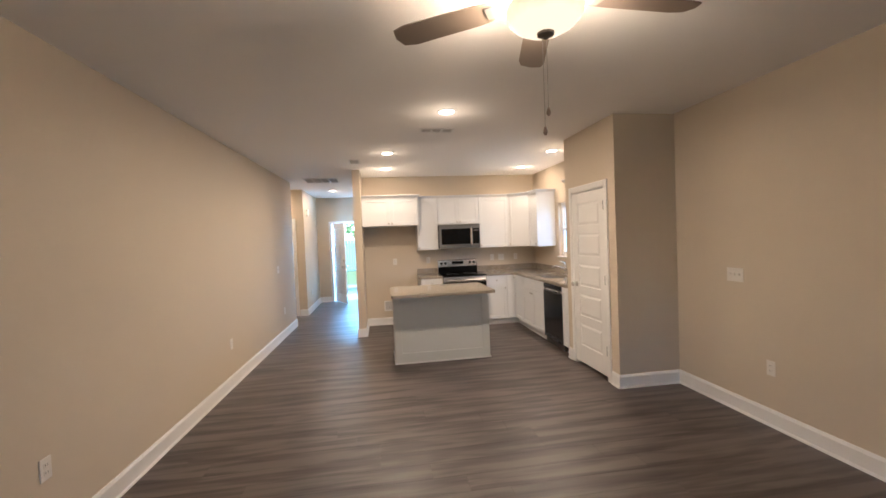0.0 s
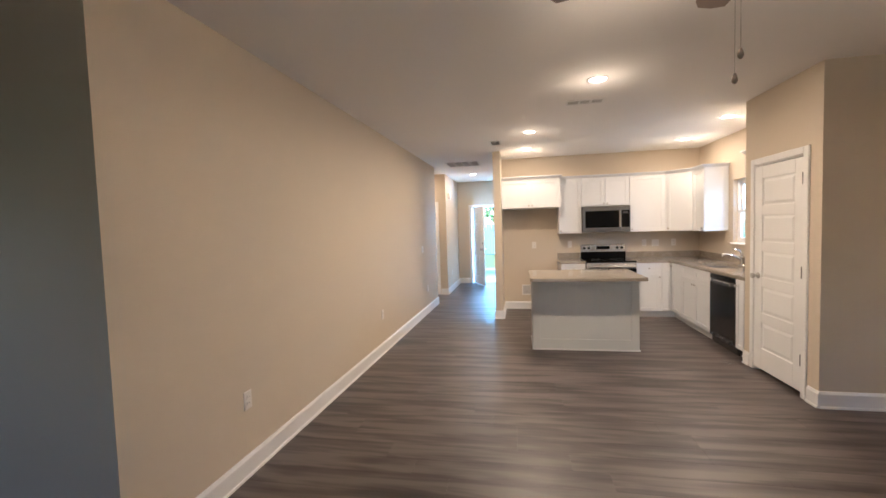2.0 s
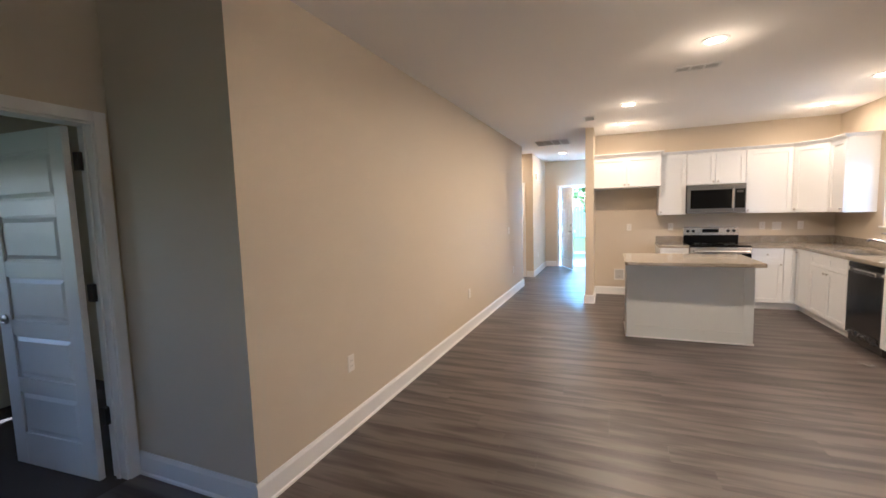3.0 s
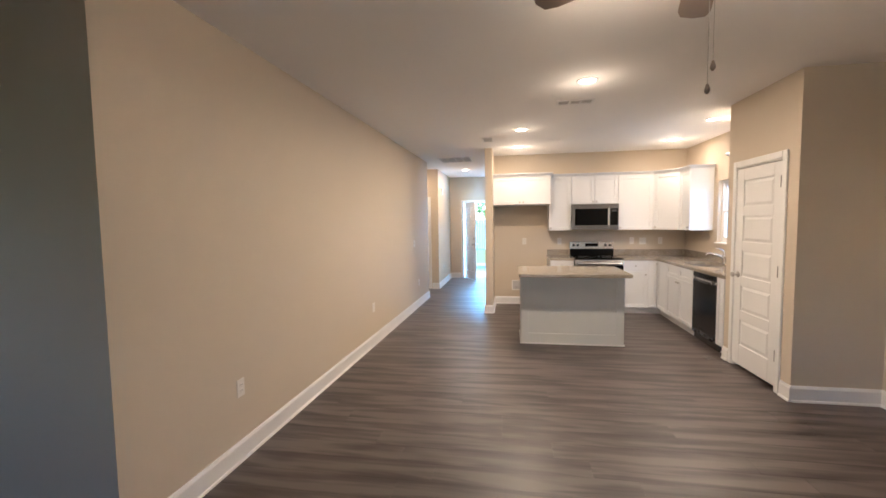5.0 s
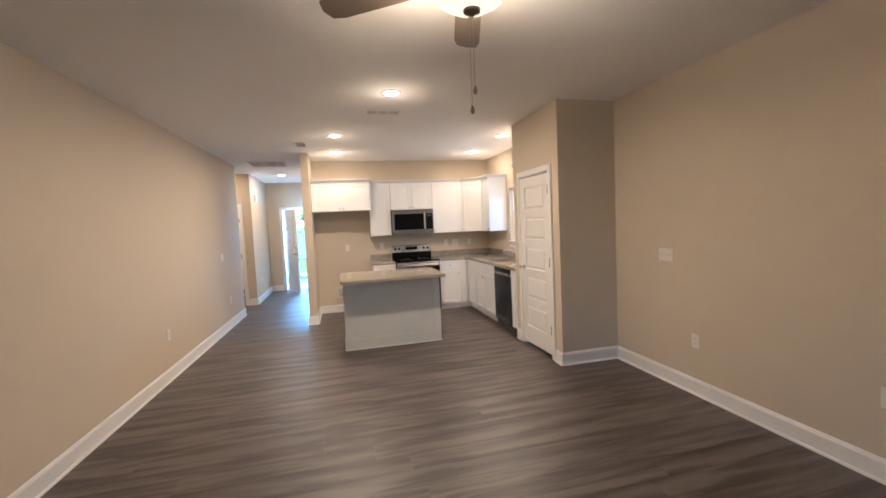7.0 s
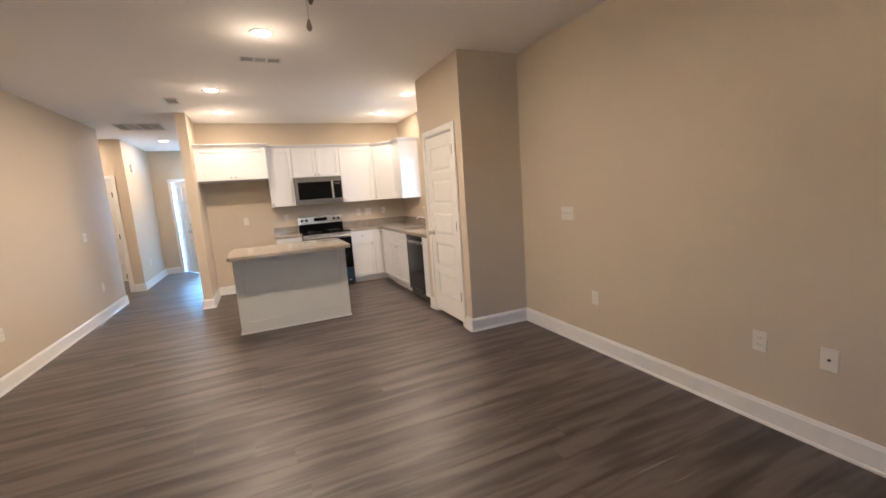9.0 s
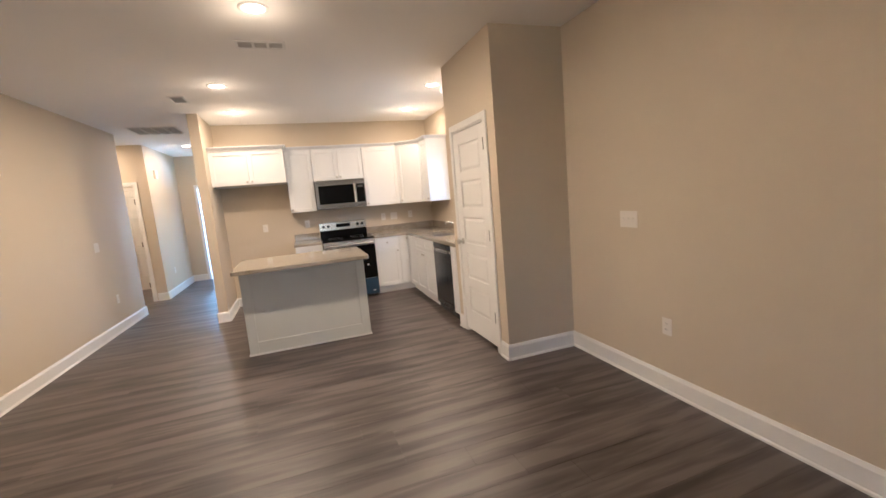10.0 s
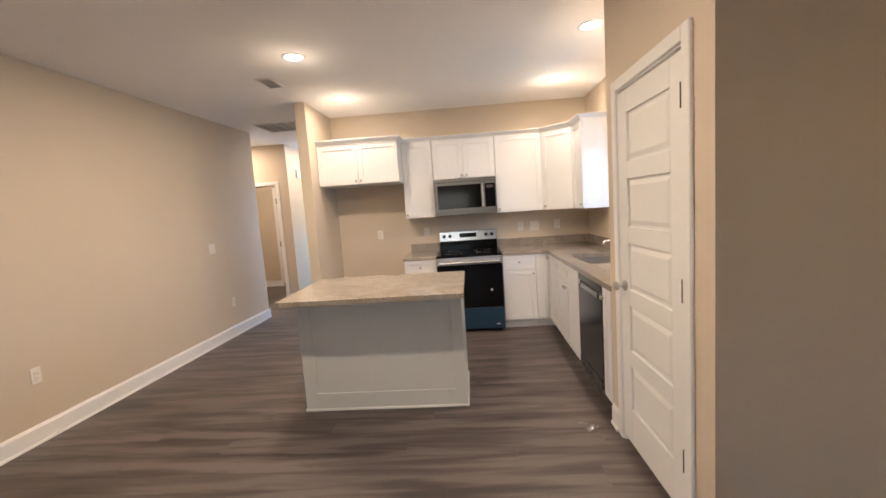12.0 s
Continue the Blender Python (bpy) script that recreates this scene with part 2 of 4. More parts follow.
def lathe(profile, n=24, bm=None, m=None):
    """Turns (radius, z) points about z."""
    bm = bm or bmesh.new()
    m = m or Matrix()
    rings = []
    for r, z in profile:
        if r < 1e-6:
            rings.append([bm.verts.new(m @ Vector((0, 0, z)))])
        else:
            rings.append([bm.verts.new(m @ Vector((r * math.cos(a), r * math.sin(a), z))) for a in [2 * math.pi * i / n for i in range(n)]])
    for a, b in zip(rings, rings[1:]):
        for i in range(n):
            p = [a[0]] if len(a) == 1 else [a[i], a[(i + 1) % n]]
            q = [b[0]] if len(b) == 1 else [b[(i + 1) % n], b[i]]
            if len(p) + len(q) > 2:
                bm.faces.new(p + q)
    return bm


def tube(points, radius, n=10, bm=None):
    """A round bar along points; radius may be a list."""
    bm = bm or bmesh.new()
    pts = [Vector(p) for p in points]
    rad = radius if isinstance(radius, (list, tuple)) else [radius] * len(pts)
    rings = []
    for i, p in enumerate(pts):
        t = (pts[min(i + 1, len(pts) - 1)] - pts[max(i - 1, 0)]).normalized()
        q = t.to_track_quat("Z", "Y")
        rings.append([bm.verts.new(p + q @ Vector((rad[i] * math.cos(a), rad[i] * math.sin(a), 0))) for a in [2 * math.pi * k / n for k in range(n)]])
    for a, b in zip(rings, rings[1:]):
        for i in range(n):
            bm.faces.new((a[i], a[(i + 1) % n], b[(i + 1) % n], b[i]))
    bm.faces.new(rings[0][::-1])
    bm.faces.new(rings[-1])
    return bm


def structure(name, bm, material, label=""):
    return tagged(part(name, bm, material), label=label, kind="structure")


# ---- walls ----
PAINT = "warm beige painted drywall"
T = 0.12


def wall(name, *specs, label=PAINT + " wall", material=None):
    return structure(name, boxes(*specs), material or WALL, label)



def xl(y):
    """The west wall's face: it runs a little out of square."""
    return -1.607 + (y - 1.565) * 0.0155


def west_wall():
    bm = bmesh.new()
    plan = [(xl(YF) - T, YF), (xl(YF) - T, YREC0), (xl(YREC0), YREC0), (xl(YF), YF)]
    a = [bm.verts.new((*p, 0)) for p in plan]
    b = [bm.verts.new((*p, CEIL)) for p in plan]
    bm.faces.new(a)
    bm.faces.new(b)
    for i in range(4):
        bm.faces.new((a[i], a[(i + 1) % 4], b[(i + 1) % 4], b[i]))
    structure("wall_west", bm, WALL, PAINT + " wall running from entry to hall")


west_wall()
wall("wall_entry_north", (XF, xl(YF) - T, YF, YF + T, 0, CEIL), label=PAINT + " wall of the entry recess beside a white door")
wall("wall_recess_south", (-2.9, xl(YF) - T, YREC0 - T, YREC0, 0, CEIL))
wall("wall_entry_west", (XF - T, XF, Y0, 0.72, 0, CEIL), (XF - T, XF, 1.52, YF + T, 0, CEIL), (XF - T, XF, 0.72, 1.52, 2.07, CEIL),
     label=PAINT + " wall pierced by a doorway to a side room")
# The gap in this unseen wall is added to let in more light.
wall("wall_south", (XF - T, 0.0, Y0 - T, Y0, 0, CEIL), (1.6, XR + T, Y0 - T, Y0, 0, CEIL), (0.0, 1.6, Y0 - T, Y0, 0, 0.9), (0.0, 1.6, Y0 - T, Y0, 1.95, CEIL))
WY0, WY1, WZ0, WZ1 = 5.76, 6.655, 1.19, 2.085
wall("wall_east", (XR, XR + T, Y0, WY0, 0, CEIL), (XR, XR + T, WY1, YB + T, 0, CEIL), (XR, XR + T, WY0, WY1, 0, WZ0), (XR, XR + T, WY0, WY1, WZ1, CEIL),
     label=PAINT + " wall with the kitchen window")
wall("wall_kitchen_north", (XH1 + T, XR, YB, YB + T, 0, CEIL), label=PAINT + " wall behind cabinets and range")
wall("wall_hall_east", (XH1, XH1 + T, 6.935, YH, 0, CEIL), label=PAINT + " wall end between hall and kitchen")
wall("wall_hall_west", (XH0 - T, XH0, YREC1 + T, YH, 0, CEIL), label=PAINT + " hall wall")
wall("wall_recess_north", (-1.70, XH0, YREC1, YREC1 + T, 0, CEIL), (-3.4, -2.48, YREC1, YREC1 + T, 0, CEIL), (-2.48, -1.70, YREC1, YREC1 + T, 2.06, CEIL),
     label=PAINT + " wall with the doorway to the utility room")
wall("wall_recess_west", (-3.02, -2.90, YREC0 - T, YREC1, 0, CEIL))
DX0, DX1 = -1.13, -0.30
wall("wall_hall_north", (XH0 - T, DX0, YH, YH + T, 0, CEIL), (DX1, XH1 + T, YH, YH + T, 0, CEIL), (DX0, DX1, YH, YH + T, 2.06, CEIL),
     label=PAINT + " hall end wall around the open exterior door")
wall("wall_utility_west", (-3.52, -3.40, YREC1, 11.12, 0, CEIL))
wall("wall_utility_north", (-3.40, XH0 - T, YU, 11.12, 0, CEIL))
wall("wall_pantry_west", (PX, PX + T, PY0, 4.048, 0, CEIL), (PX, PX + T, 4.79, PY1, 0, CEIL), (PX, PX + T, 4.048, 4.79, 2.065, CEIL),
     label=PAINT + " pantry wall around a white paneled door")
wall("wall_pantry_south", (PX + T, XR, PY0, PY0 + T, 0, CEIL), label=PAINT + " side of the pantry")
wall("wall_pantry_north", (PX + T, XR, PY1 - T, PY1, 0, CEIL))
wall("wall_side_room_south", (-4.6, XF - T, -0.6 - T, -0.6, 0, CEIL))
wall("wall_side_room_north", (-4.6, XF - T, 2.4, 2.4 + T, 0, CEIL))
wall("wall_side_room_west", (-4.72, -4.6, -0.72, -0.3, 0, CEIL), (-4.72, -4.6, 0.6, 2.52, 0, CEIL), (-4.72, -4.6, -0.3, 0.6, 0, 0.9), (-4.72, -4.6, -0.3, 0.6, 2.0, CEIL))
structure("ceiling", boxes((-4.72, XR + T, Y0 - T, YREC0 - T, CEIL, CEIL + 0.15), (-3.52, XR + T, YREC0 - T, 11.45, CEIL, CEIL + 0.15)), CEILM,
          "flat off-white ceiling with light knockdown texture")

# ---- outdoors ----
structure("ground", boxes((-300, 300, -300, 300, -0.4, -0.16)), GRASS, "mown green lawn around the house")
structure("pavement", boxes((-3.2, 0.9, YH + T, 15.4, -0.159, -0.03), bevel=0.01), CONC, "light grey concrete back step")


def tree(x, y, h, r, seed):
    rnd = random.Random(seed)
    root = empty("tree", (x, y, -0.16), label="broad green tree standing on the lawn behind the house", category="tree", group="trees behind the house")
    pts = [(0, 0, 0), (0.05, 0.03, h * 0.25), (-0.04, 0.06, h * 0.5), (0.05, 0, h * 0.8)]
    bm = tube(pts, [0.2, 0.15, 0.11, 0.04], 9)
    for k in range(7):
        a = k * 2.4
        z = h * (0.3 + 0.07 * k)
        tube([(0, 0, z), (math.cos(a) * r * 0.4, math.sin(a) * r * 0.4, z + 0.5), (math.cos(a) * r * 0.75, math.sin(a) * r * 0.75, z + 1.1)], [0.06, 0.04, 0.012], 6, bm)
    part("trunk", bm, BARK, root)
    bm = bmesh.new()
    for _ in range(46):
        u = rnd.random() ** 0.45 * r
        a, b = rnd.random() * 6.28, rnd.uniform(-0.9, 1.2)
        c = Vector((u * math.cos(a) * math.cos(b), u * math.sin(a) * math.cos(b), h * 0.68 + u * math.sin(b) * 0.9))
        for _ in range(34):
            p = c + Vector([rnd.gauss(0, 0.28) for _ in range(3)])
            q = Euler([rnd.uniform(0, 6.28) for _ in range(3)]).to_quaternion()
            s = rnd.uniform(0.06, 0.13)
            vs = [bm.verts.new(p + q @ Vector(w) * s) for w in ((-1, 0, 0), (0, -0.5, 0.1), (1, 0, 0), (0, 0.5, 0.1))]
            bm.faces.new(vs)
    part("crown", bm, LEAF, root)


tree(-0.5, 19.5, 4.2, 1.9, 1)
tree(-2.6, 26.0, 7.5, 3.0, 2)
tree(4.0, 27.0, 7.0, 3.0, 3)
tree(24.0, 17.5, 5.0, 2.4, 4)


# Fence added as a backdrop, its boards tinted to the cyan of the daylight.
def fence():
    root = empty("fence", (0, 24.0, -0.16), label="blue-green board fence along the lawn, added as a backdrop", category="fence")
    bm = boxes(*[(-7 + i * 0.16, -6.86 + i * 0.16, 0.02 * (i % 2) * 0.3, 0.02 + 0.006 * (i % 2), 0.05, 1.75 + 0.02 * (i * 7 % 3)) for i in range(100)])
    tagged(part("board", bm, CYANB, root), kind="stuff")
    part("rail", boxes((-7, 9, 0.03, 0.07, 0.4, 0.49), (-7, 9, 0.03, 0.07, 1.35, 1.44)), CYANB, root)


fence()


# ---- trim ----
BASE_H, BASE_T = 0.135, 0.016


def baseboard(x0, y0, x1, y1):
    """A board along the wall from (x0, y0) to (x1, y1), standing out to the right of that way, with a thin strip at the floor."""
    n = math.hypot(x1 - x0, y1 - y0)
    bm = bmesh.new()
    for prof in ([(0, 0), (BASE_T, 0), (BASE_T, BASE_H - 0.022), (BASE_T * 0.55, BASE_H - 0.006), (BASE_T * 0.4, BASE_H), (0, BASE_H)],
                 [(BASE_T, 0), (BASE_T + 0.010, 0), (BASE_T + 0.008, 0.012), (BASE_T + 0.003, 0.017), (BASE_T, 0.018)]):
        a = [bm.verts.new((0, -d, z)) for d, z in prof]
        b = [bm.verts.new((n, -d, z)) for d, z in prof]
        bm.faces.new(a)
        bm.faces.new(b[::-1])
        for i in range(len(prof)):
            j = (i + 1) % len(prof)
            bm.faces.new((a[i], b[i], b[j], a[j]))
    bm.transform(pose(x0, y0, 0, 0, 0, math.degrees(math.atan2(y1 - y0, x1 - x0))))
    structure("baseboard", bm, TRIM, "white painted baseboard at the foot of the beige wall")


B = BASE_T
baseboard(xl(YF), YF - B, xl(YREC0), YREC0)
baseboard(XF, YF, xl(YF), YF)
baseboard(xl(YREC0) + B, YREC0, -2.9, YREC0)
baseboard(XR, PY0, XR, Y0)
baseboard(PX, PY0, XR - B, PY0)
baseboard(PX, 3.983, PX, PY0 - B)
baseboard(PX, PY1, PX, 4.855)
baseboard(XH1, YH, XH1, 6.935)
baseboard(XH1 + T, 6.935, XH1 + T, YB)
baseboard(XH1 - B, 6.935, XH1 + T + B, 6.935)
baseboard(XH1 + T + B, YB, 0.80, YB)
baseboard(XH0, YREC1 - B, XH0, YH)
baseboard(-1.635, YREC1, XH0, YREC1)
baseboard(XH0 + B, YH, DX0 - 0.065, YH)
baseboard(-2.9, YREC1, -2.545, YREC1)
baseboard(-3.4, YU, -2.565, YU)
baseboard(XF, Y0, XF, 0.65)
baseboard(XR, Y0, XF, Y0)


def casing(w, h, deep, at, rz, name="trim", faces=(0, 1), cw=0.062):
    """Door lining and casings round an opening w wide and h high, in a wall deep thick. The opening runs along x from 0; the room is at -y."""
    bm = bmesh.new()
    g = 0.018
    box(bm, 0, g, -0.004, deep + 0.004, 0, h, 0.002)
    box(bm, w - g, w, -0.004, deep + 0.004, 0, h, 0.002)
    box(bm, g, w - g, -0.004, deep + 0.004, h - g, h, 0.002)
    box(bm, g, g + 0.011, deep * 0.42, deep * 0.42 + 0.03, 0, h - g, 0.002)
    box(bm, w - g - 0.011, w - g, deep * 0.42, deep * 0.42 + 0.03, 0, h - g, 0.002)
    for side in faces:
        y0, y1 = ((-0.018, -0.0005), (deep + 0.0005, deep + 0.018))[side]
        r = 0.008
        box(bm, -cw + r, r, y0, y1, 0, h - r + cw, 0.004)
        box(bm, w - r, w + cw - r, y0, y1, 0, h - r + cw, 0.004)
        box(bm, r, w - r, y0, y1, h - r, h - r + cw, 0.004)
    ob = structure(name, bm, TRIM, "white painted door casing")
    ob.matrix_world = pose(*at, 0, 0, rz)
    return ob


def door(name, w, h, at, rz, label, hinge_side=0, knob="lever", panels=5, hinge_mat=None, hinges=True, group="", deadbolt=False, stiles=1):
    """A panelled leaf: its width along +x from the hinges at 0, its face at -y, t thick."""
    t = 0.035
    root = empty(name, at, rz, label, "door", group, "structure")
    st, top, bot, gap = 0.115, 0.12, 0.21, 0.095
    share = (0.37, 0.43, 0.20) if panels == 3 else (1 / panels,) * panels
    room = h - top - bot - gap * (panels - 1)
    spots, z = [], bot
    for q in share:
        spots.append((z, room * q))
        z += room * q + gap
    cols = [(st, w - st)] if stiles == 1 else [(st, w / 2 - 0.05), (w / 2 + 0.05, w - st)]
    bm = bmesh.new()
    box(bm, 0, w, 0.013, t - 0.013, 0, h)
    for y0, y1 in ((0, 0.013), (t - 0.013, t)):
        box(bm, 0, st, y0, y1, 0, h, 0.002)
        box(bm, w - st, w, y0, y1, 0, h, 0.002)
        box(bm, st, w - st, y0, y1, 0, bot, 0.002)
        box(bm, st, w - st, y0, y1, h - top, h, 0.002)
        if stiles > 1:
            box(bm, w / 2 - 0.05, w / 2 + 0.05, y0, y1, bot, h - top, 0.002)
        for i in range(1, panels):
            z = spots[i][0] - gap
            if stiles == 1:
                box(bm, st, w - st, y0, y1, z, z + gap, 0.002)
            else:
                box(bm, st, w / 2 - 0.05, y0, y1, z, z + gap, 0.002)
                box(bm, w / 2 + 0.05, w - st, y0, y1, z, z + gap, 0.002)
    part("leaf", bm, TRIM, root)
    for z, ph in spots:
        for c0, c1 in cols:
            for s in (0, 1):
                bm = bmesh.new()
                m0, m1, d = 0.012, 0.036, 0.0095
                lo, hi = (c0 + m0, c1 - m0, z + m0, z + ph - m0), (c0 + m1, c1 - m1, z + m1, z + ph - m1)
                frustum(bm, lo, hi, 0, d)
                y = 0.013 if s == 0 else t - 0.013
                turn = Matrix(((1, 0, 0, 0), (0, 0, -1 if s == 0 else 1, y), (0, 1, 0, 0), (0, 0, 0, 1)))
                bm.transform(turn)
                part("panel", bm, TRIM, root)
    if hinges:
        for z in (0.28, h / 2 + 0.02, h - 0.2):
            bm = tube([(-0.004, -0.006, z - 0.045), (-0.004, -0.006, z + 0.045)], 0.006, 8)
            box(bm, -0.003, -0.0005, -0.002, t * 0.8, z - 0.045, z + 0.045)
            part("hinge", bm, hinge_mat or NICKEL, root, "dark metal butt hinge")
    if knob:
        kx, kz = w - 0.06, 0.93
        for s in (-1, 1):
            y = 0 if s < 0 else t
            m = Matrix.Translation((kx, y, kz)) @ Euler((radians(90 if s < 0 else -90), 0, 0)).to_matrix().to_4x4()
            bm = lathe([(0.0, 0), (0.031, 0), (0.031, 0.006), (0.026, 0.010), (0.012, 0.012), (0.011, 0.04), (0.0, 0.04)], 20, None, m)
            if knob == "lever":
                tube([(kx, y + s * 0.045, kz), (kx - 0.03, y + s * 0.052, kz), (kx - 0.105, y + s * 0.050, kz - 0.003)], [0.009, 0.009, 0.007], 10, bm)
            else:
                lathe([(0.011, 0.03), (0.022, 0.038), (0.028, 0.05), (0.024, 0.062), (0.0, 0.066)], 20, bm, m)
            part("door_handle", bm, NICKEL, root, "satin nickel handle", True)
            if deadbolt:
                m = Matrix.Translation((kx, y, kz + 0.15)) @ Euler((radians(90 if s < 0 else -90), 0, 0)).to_matrix().to_4x4()
                part("deadbolt", lathe([(0.0, 0), (0.03, 0), (0.03, 0.012), (0.02, 0.018), (0.0, 0.018)], 20, None, m), NICKEL, root, "satin nickel deadbolt", True)
    return root


# pantry door, closed; its hinges are at the south end
casing(0.742, 2.065, T, (PX, 4.79, 0), -90, faces=(0,))
d = door("door_1", 0.700, 2.000, (PX - 0.008, 4.770, 0.038), -89.2, "closed white five-panel pantry door with a round satin nickel knob", hinges=False, knob="")
for z in (0.28, 1.03, 1.82):
    bm = tube([(0.7025, -0.010, z - 0.05), (0.7025, -0.010, z + 0.05)], 0.008, 8)
    box(bm, 0.682, 0.7025, -0.0035, -0.0003, z - 0.045, z + 0.045)
    part("hinge", bm, DSTEEL, d, "dark metal butt hinge")
bm = lathe([(0.0, 0), (0.031, 0), (0.031, 0.006), (0.026, 0.010), (0.012, 0.012), (0.011, 0.04), (0.0, 0.04)], 20, None,
           Matrix.Translation((0.062, 0, 0.93)) @ Euler((radians(90), 0, 0)).to_matrix().to_4x4())
lathe([(0.011, 0.03), (0.022, 0.038), (0.028, 0.050), (0.025, 0.062), (0.0, 0.067)], 20, bm,
      Matrix.Translation((0.062, 0, 0.93)) @ Euler((radians(90), 0, 0)).to_matrix().to_4x4())
part("door_handle", bm, NICKEL, d, "round satin nickel knob", True)

# side room door, open at a right angle into the room
casing(0.80, 2.07, T, (XF, 0.72, 0), 90, faces=(0, 1))
door("door_2", 0.755, 2.035, (XF - T - 0.006, 1.462, 0.012), 184, "open white five-panel interior door with black hinges beside the entry recess", hinges=False)
jamb = empty("door_hinges", (XF - T, 1.505, 0), 0, "three black butt hinges on the white door jamb", "hinge", "", "structure")
for z in (0.39, 1.12, 1.86):
    part("hinge", boxes((-0.006, 0.045, -0.036, -0.003, z - 0.05, z + 0.05), bevel=0.002), BLACKM, jamb)

# utility doorway and the exterior door beyond it
casing(0.78, 2.06, T, (-2.48, YREC1, 0), 0)
door("door_3", 0.80, 2.03, (-1.69, YU - 0.003, 0.03), 180, "closed white six-panel exterior door with nickel knob and deadbolt", knob="round", deadbolt=True, panels=3, stiles=2)
structure("door_sill", boxes((-2.51, -1.67, YU - 0.075, YU - 0.001, 0.0015, 0.026), bevel=0.003), PLASTIC, "pale metal sill under the closed exterior door")
structure("trim", boxes((-2.56, -2.496, YU - 0.045, YU - 0.001, 0.001, 2.13), (-1.684, -1.62, YU - 0.045, YU - 0.001, 0.001, 2.13), (-2.496, -1.684, YU - 0.045, YU - 0.001, 2.066, 2.13), bevel=0.003), TRIM, "white painted casing round the exterior door")
for z in (0.30, 1.03, 1.78):
    h = part("hinge", tube([(-1.726, YREC1 - 0.002, z - 0.045), (-1.726, YREC1 - 0.002, z + 0.045)], 0.007, 8), BLACKM)
    tagged(h, "dark butt hinge on the white utility door jamb", "hinge", "hinges of the utility doorway", "structure")

# hall end: exterior door opened inward
casing(DX1 - DX0, 2.06, T, (DX0, YH, 0), 0, faces=(0,))
door("door_4", 0.79, 2.02, (DX0 + 0.05, YH + 0.008, 0.02), -65, "open white paneled exterior door with nickel handle at the hall end", knob="round", deadbolt=True, panels=3, stiles=2)


# ---- window ----
def window(name, y0, y1, z0, z1, x, label):
    root = empty(name, (x, y0, z0), 0, label, "window", "", "structure")
    w, h = y1 - y0, z1 - z0
    part("window_frame", boxes((0.05, 0.11, 0, 0.035, 0, h), (0.05, 0.11, w - 0.035, w, 0, h), (0.05, 0.11, 0.035, w - 0.035, 0, 0.04), (0.05, 0.11, 0.035, w - 0.035, h - 0.035, h), bevel=0.003), PLASTIC, root)
    for k, (a, b, xo) in enumerate(((0.04, h / 2 + 0.02, 0.055), (h / 2 - 0.02, h - 0.035, 0.08))):
        s = part("sash", boxes((xo, xo + 0.025, 0.035, 0.075, a, b), (xo, xo + 0.025, w - 0.075, w - 0.035, a, b), (xo, xo + 0.025, 0.075, w - 0.075, a, a + 0.04), (xo, xo + 0.025, 0.075, w - 0.075, b - 0.035, b), bevel=0.003), PLASTIC, root)
        g = part("pane", boxes((xo + 0.010, xo + 0.014, 0.070, w - 0.070, a + 0.035, b - 0.03)), PANE, s)
        g.visible_shadow = False
    part("window_sill", boxes((-0.03, 0.05, -0.035, w + 0.035, -0.018, 0.004), bevel=0.004), TRIM, root, "white painted window stool")


window("window_1", WY0, WY1, WZ0, WZ1, XR, "white vinyl double-hung window over the sink, daylight outside")
window("window_2", -0.3, 0.6, 0.9, 2.0, -4.72, "white vinyl window of the side room")


def opening_fill(w, h, at, target, watts, colour=DAY):
    """Added area lamp, unseen, that stands in for daylight at an opening."""
    d = bpy.data.lights.new("opening_fill", "AREA")
    d.shape, d.size, d.size_y, d.energy, d.color = "RECTANGLE", w, h, watts, colour
    ob = new("opening_fill", d)
    ob.matrix_world = look(at, target)


opening_fill(0.9, 1.6, (0.38, YH + 1.05, 1.5), (-1.45, YH - 1.4, 0.6), 42.0, (0.44, 0.73, 1.0))
opening_fill(0.95, 1.0, (-0.72, YH + 1.15, 2.95), (-0.90, YH - 2.0, 0.0), 130.0, (0.36, 0.70, 1.0))
opening_fill(2.0, 1.1, (XR + 0.40, 6.72, 1.64), (XR - 2.0, 6.72, 1.6), 2.6, (0.17, 0.50, 0.86))
# Warm lamp in the made-up south gap, added to brighten the entry recess.
opening_fill(1.5, 1.1, (0.8, Y0 - 0.02, 1.5), (0.8, 1.0, 1.3), 0.2, (1.0, 0.86, 0.70))

# ---- lamps ----
def downlight(x, y, watts, spill=0.0, group="recessed ceiling lights"):
    root = empty("recessed_light", (x, y, CEIL), 0, "lit round recessed ceiling light with white trim ring", "ceiling light", group)
    part("trim_ring", lathe([(0.066, -0.001), (0.068, -0.006), (0.085, -0.009), (0.094, -0.004), (0.095, 0.0)], 32), TRIM, root, "", True)
    part("lens", lathe([(0.0, -0.0055), (0.04, -0.0055), (0.066, -0.003), (0.066, 0.0), (0.0, 0.0)], 32), LENS, root, "glowing frosted lens", True)
    d = bpy.data.lights.new("recessed_lamp", "AREA")
    d.shape, d.size, d.energy, d.color = "DISK", 0.13, watts, WARM
    lamp = new("recessed_lamp", d)
    lamp.parent = root
    lamp.location = (0, 0, -0.012)
    if spill:
        d = bpy.data.lights.new("lens_spill", "POINT")
        d.energy, d.color, d.shadow_soft_size = spill, WARM, 0.06
        lamp = new("lens_spill", d)
        lamp.parent = root
        lamp.location = (0, 0, -0.20)


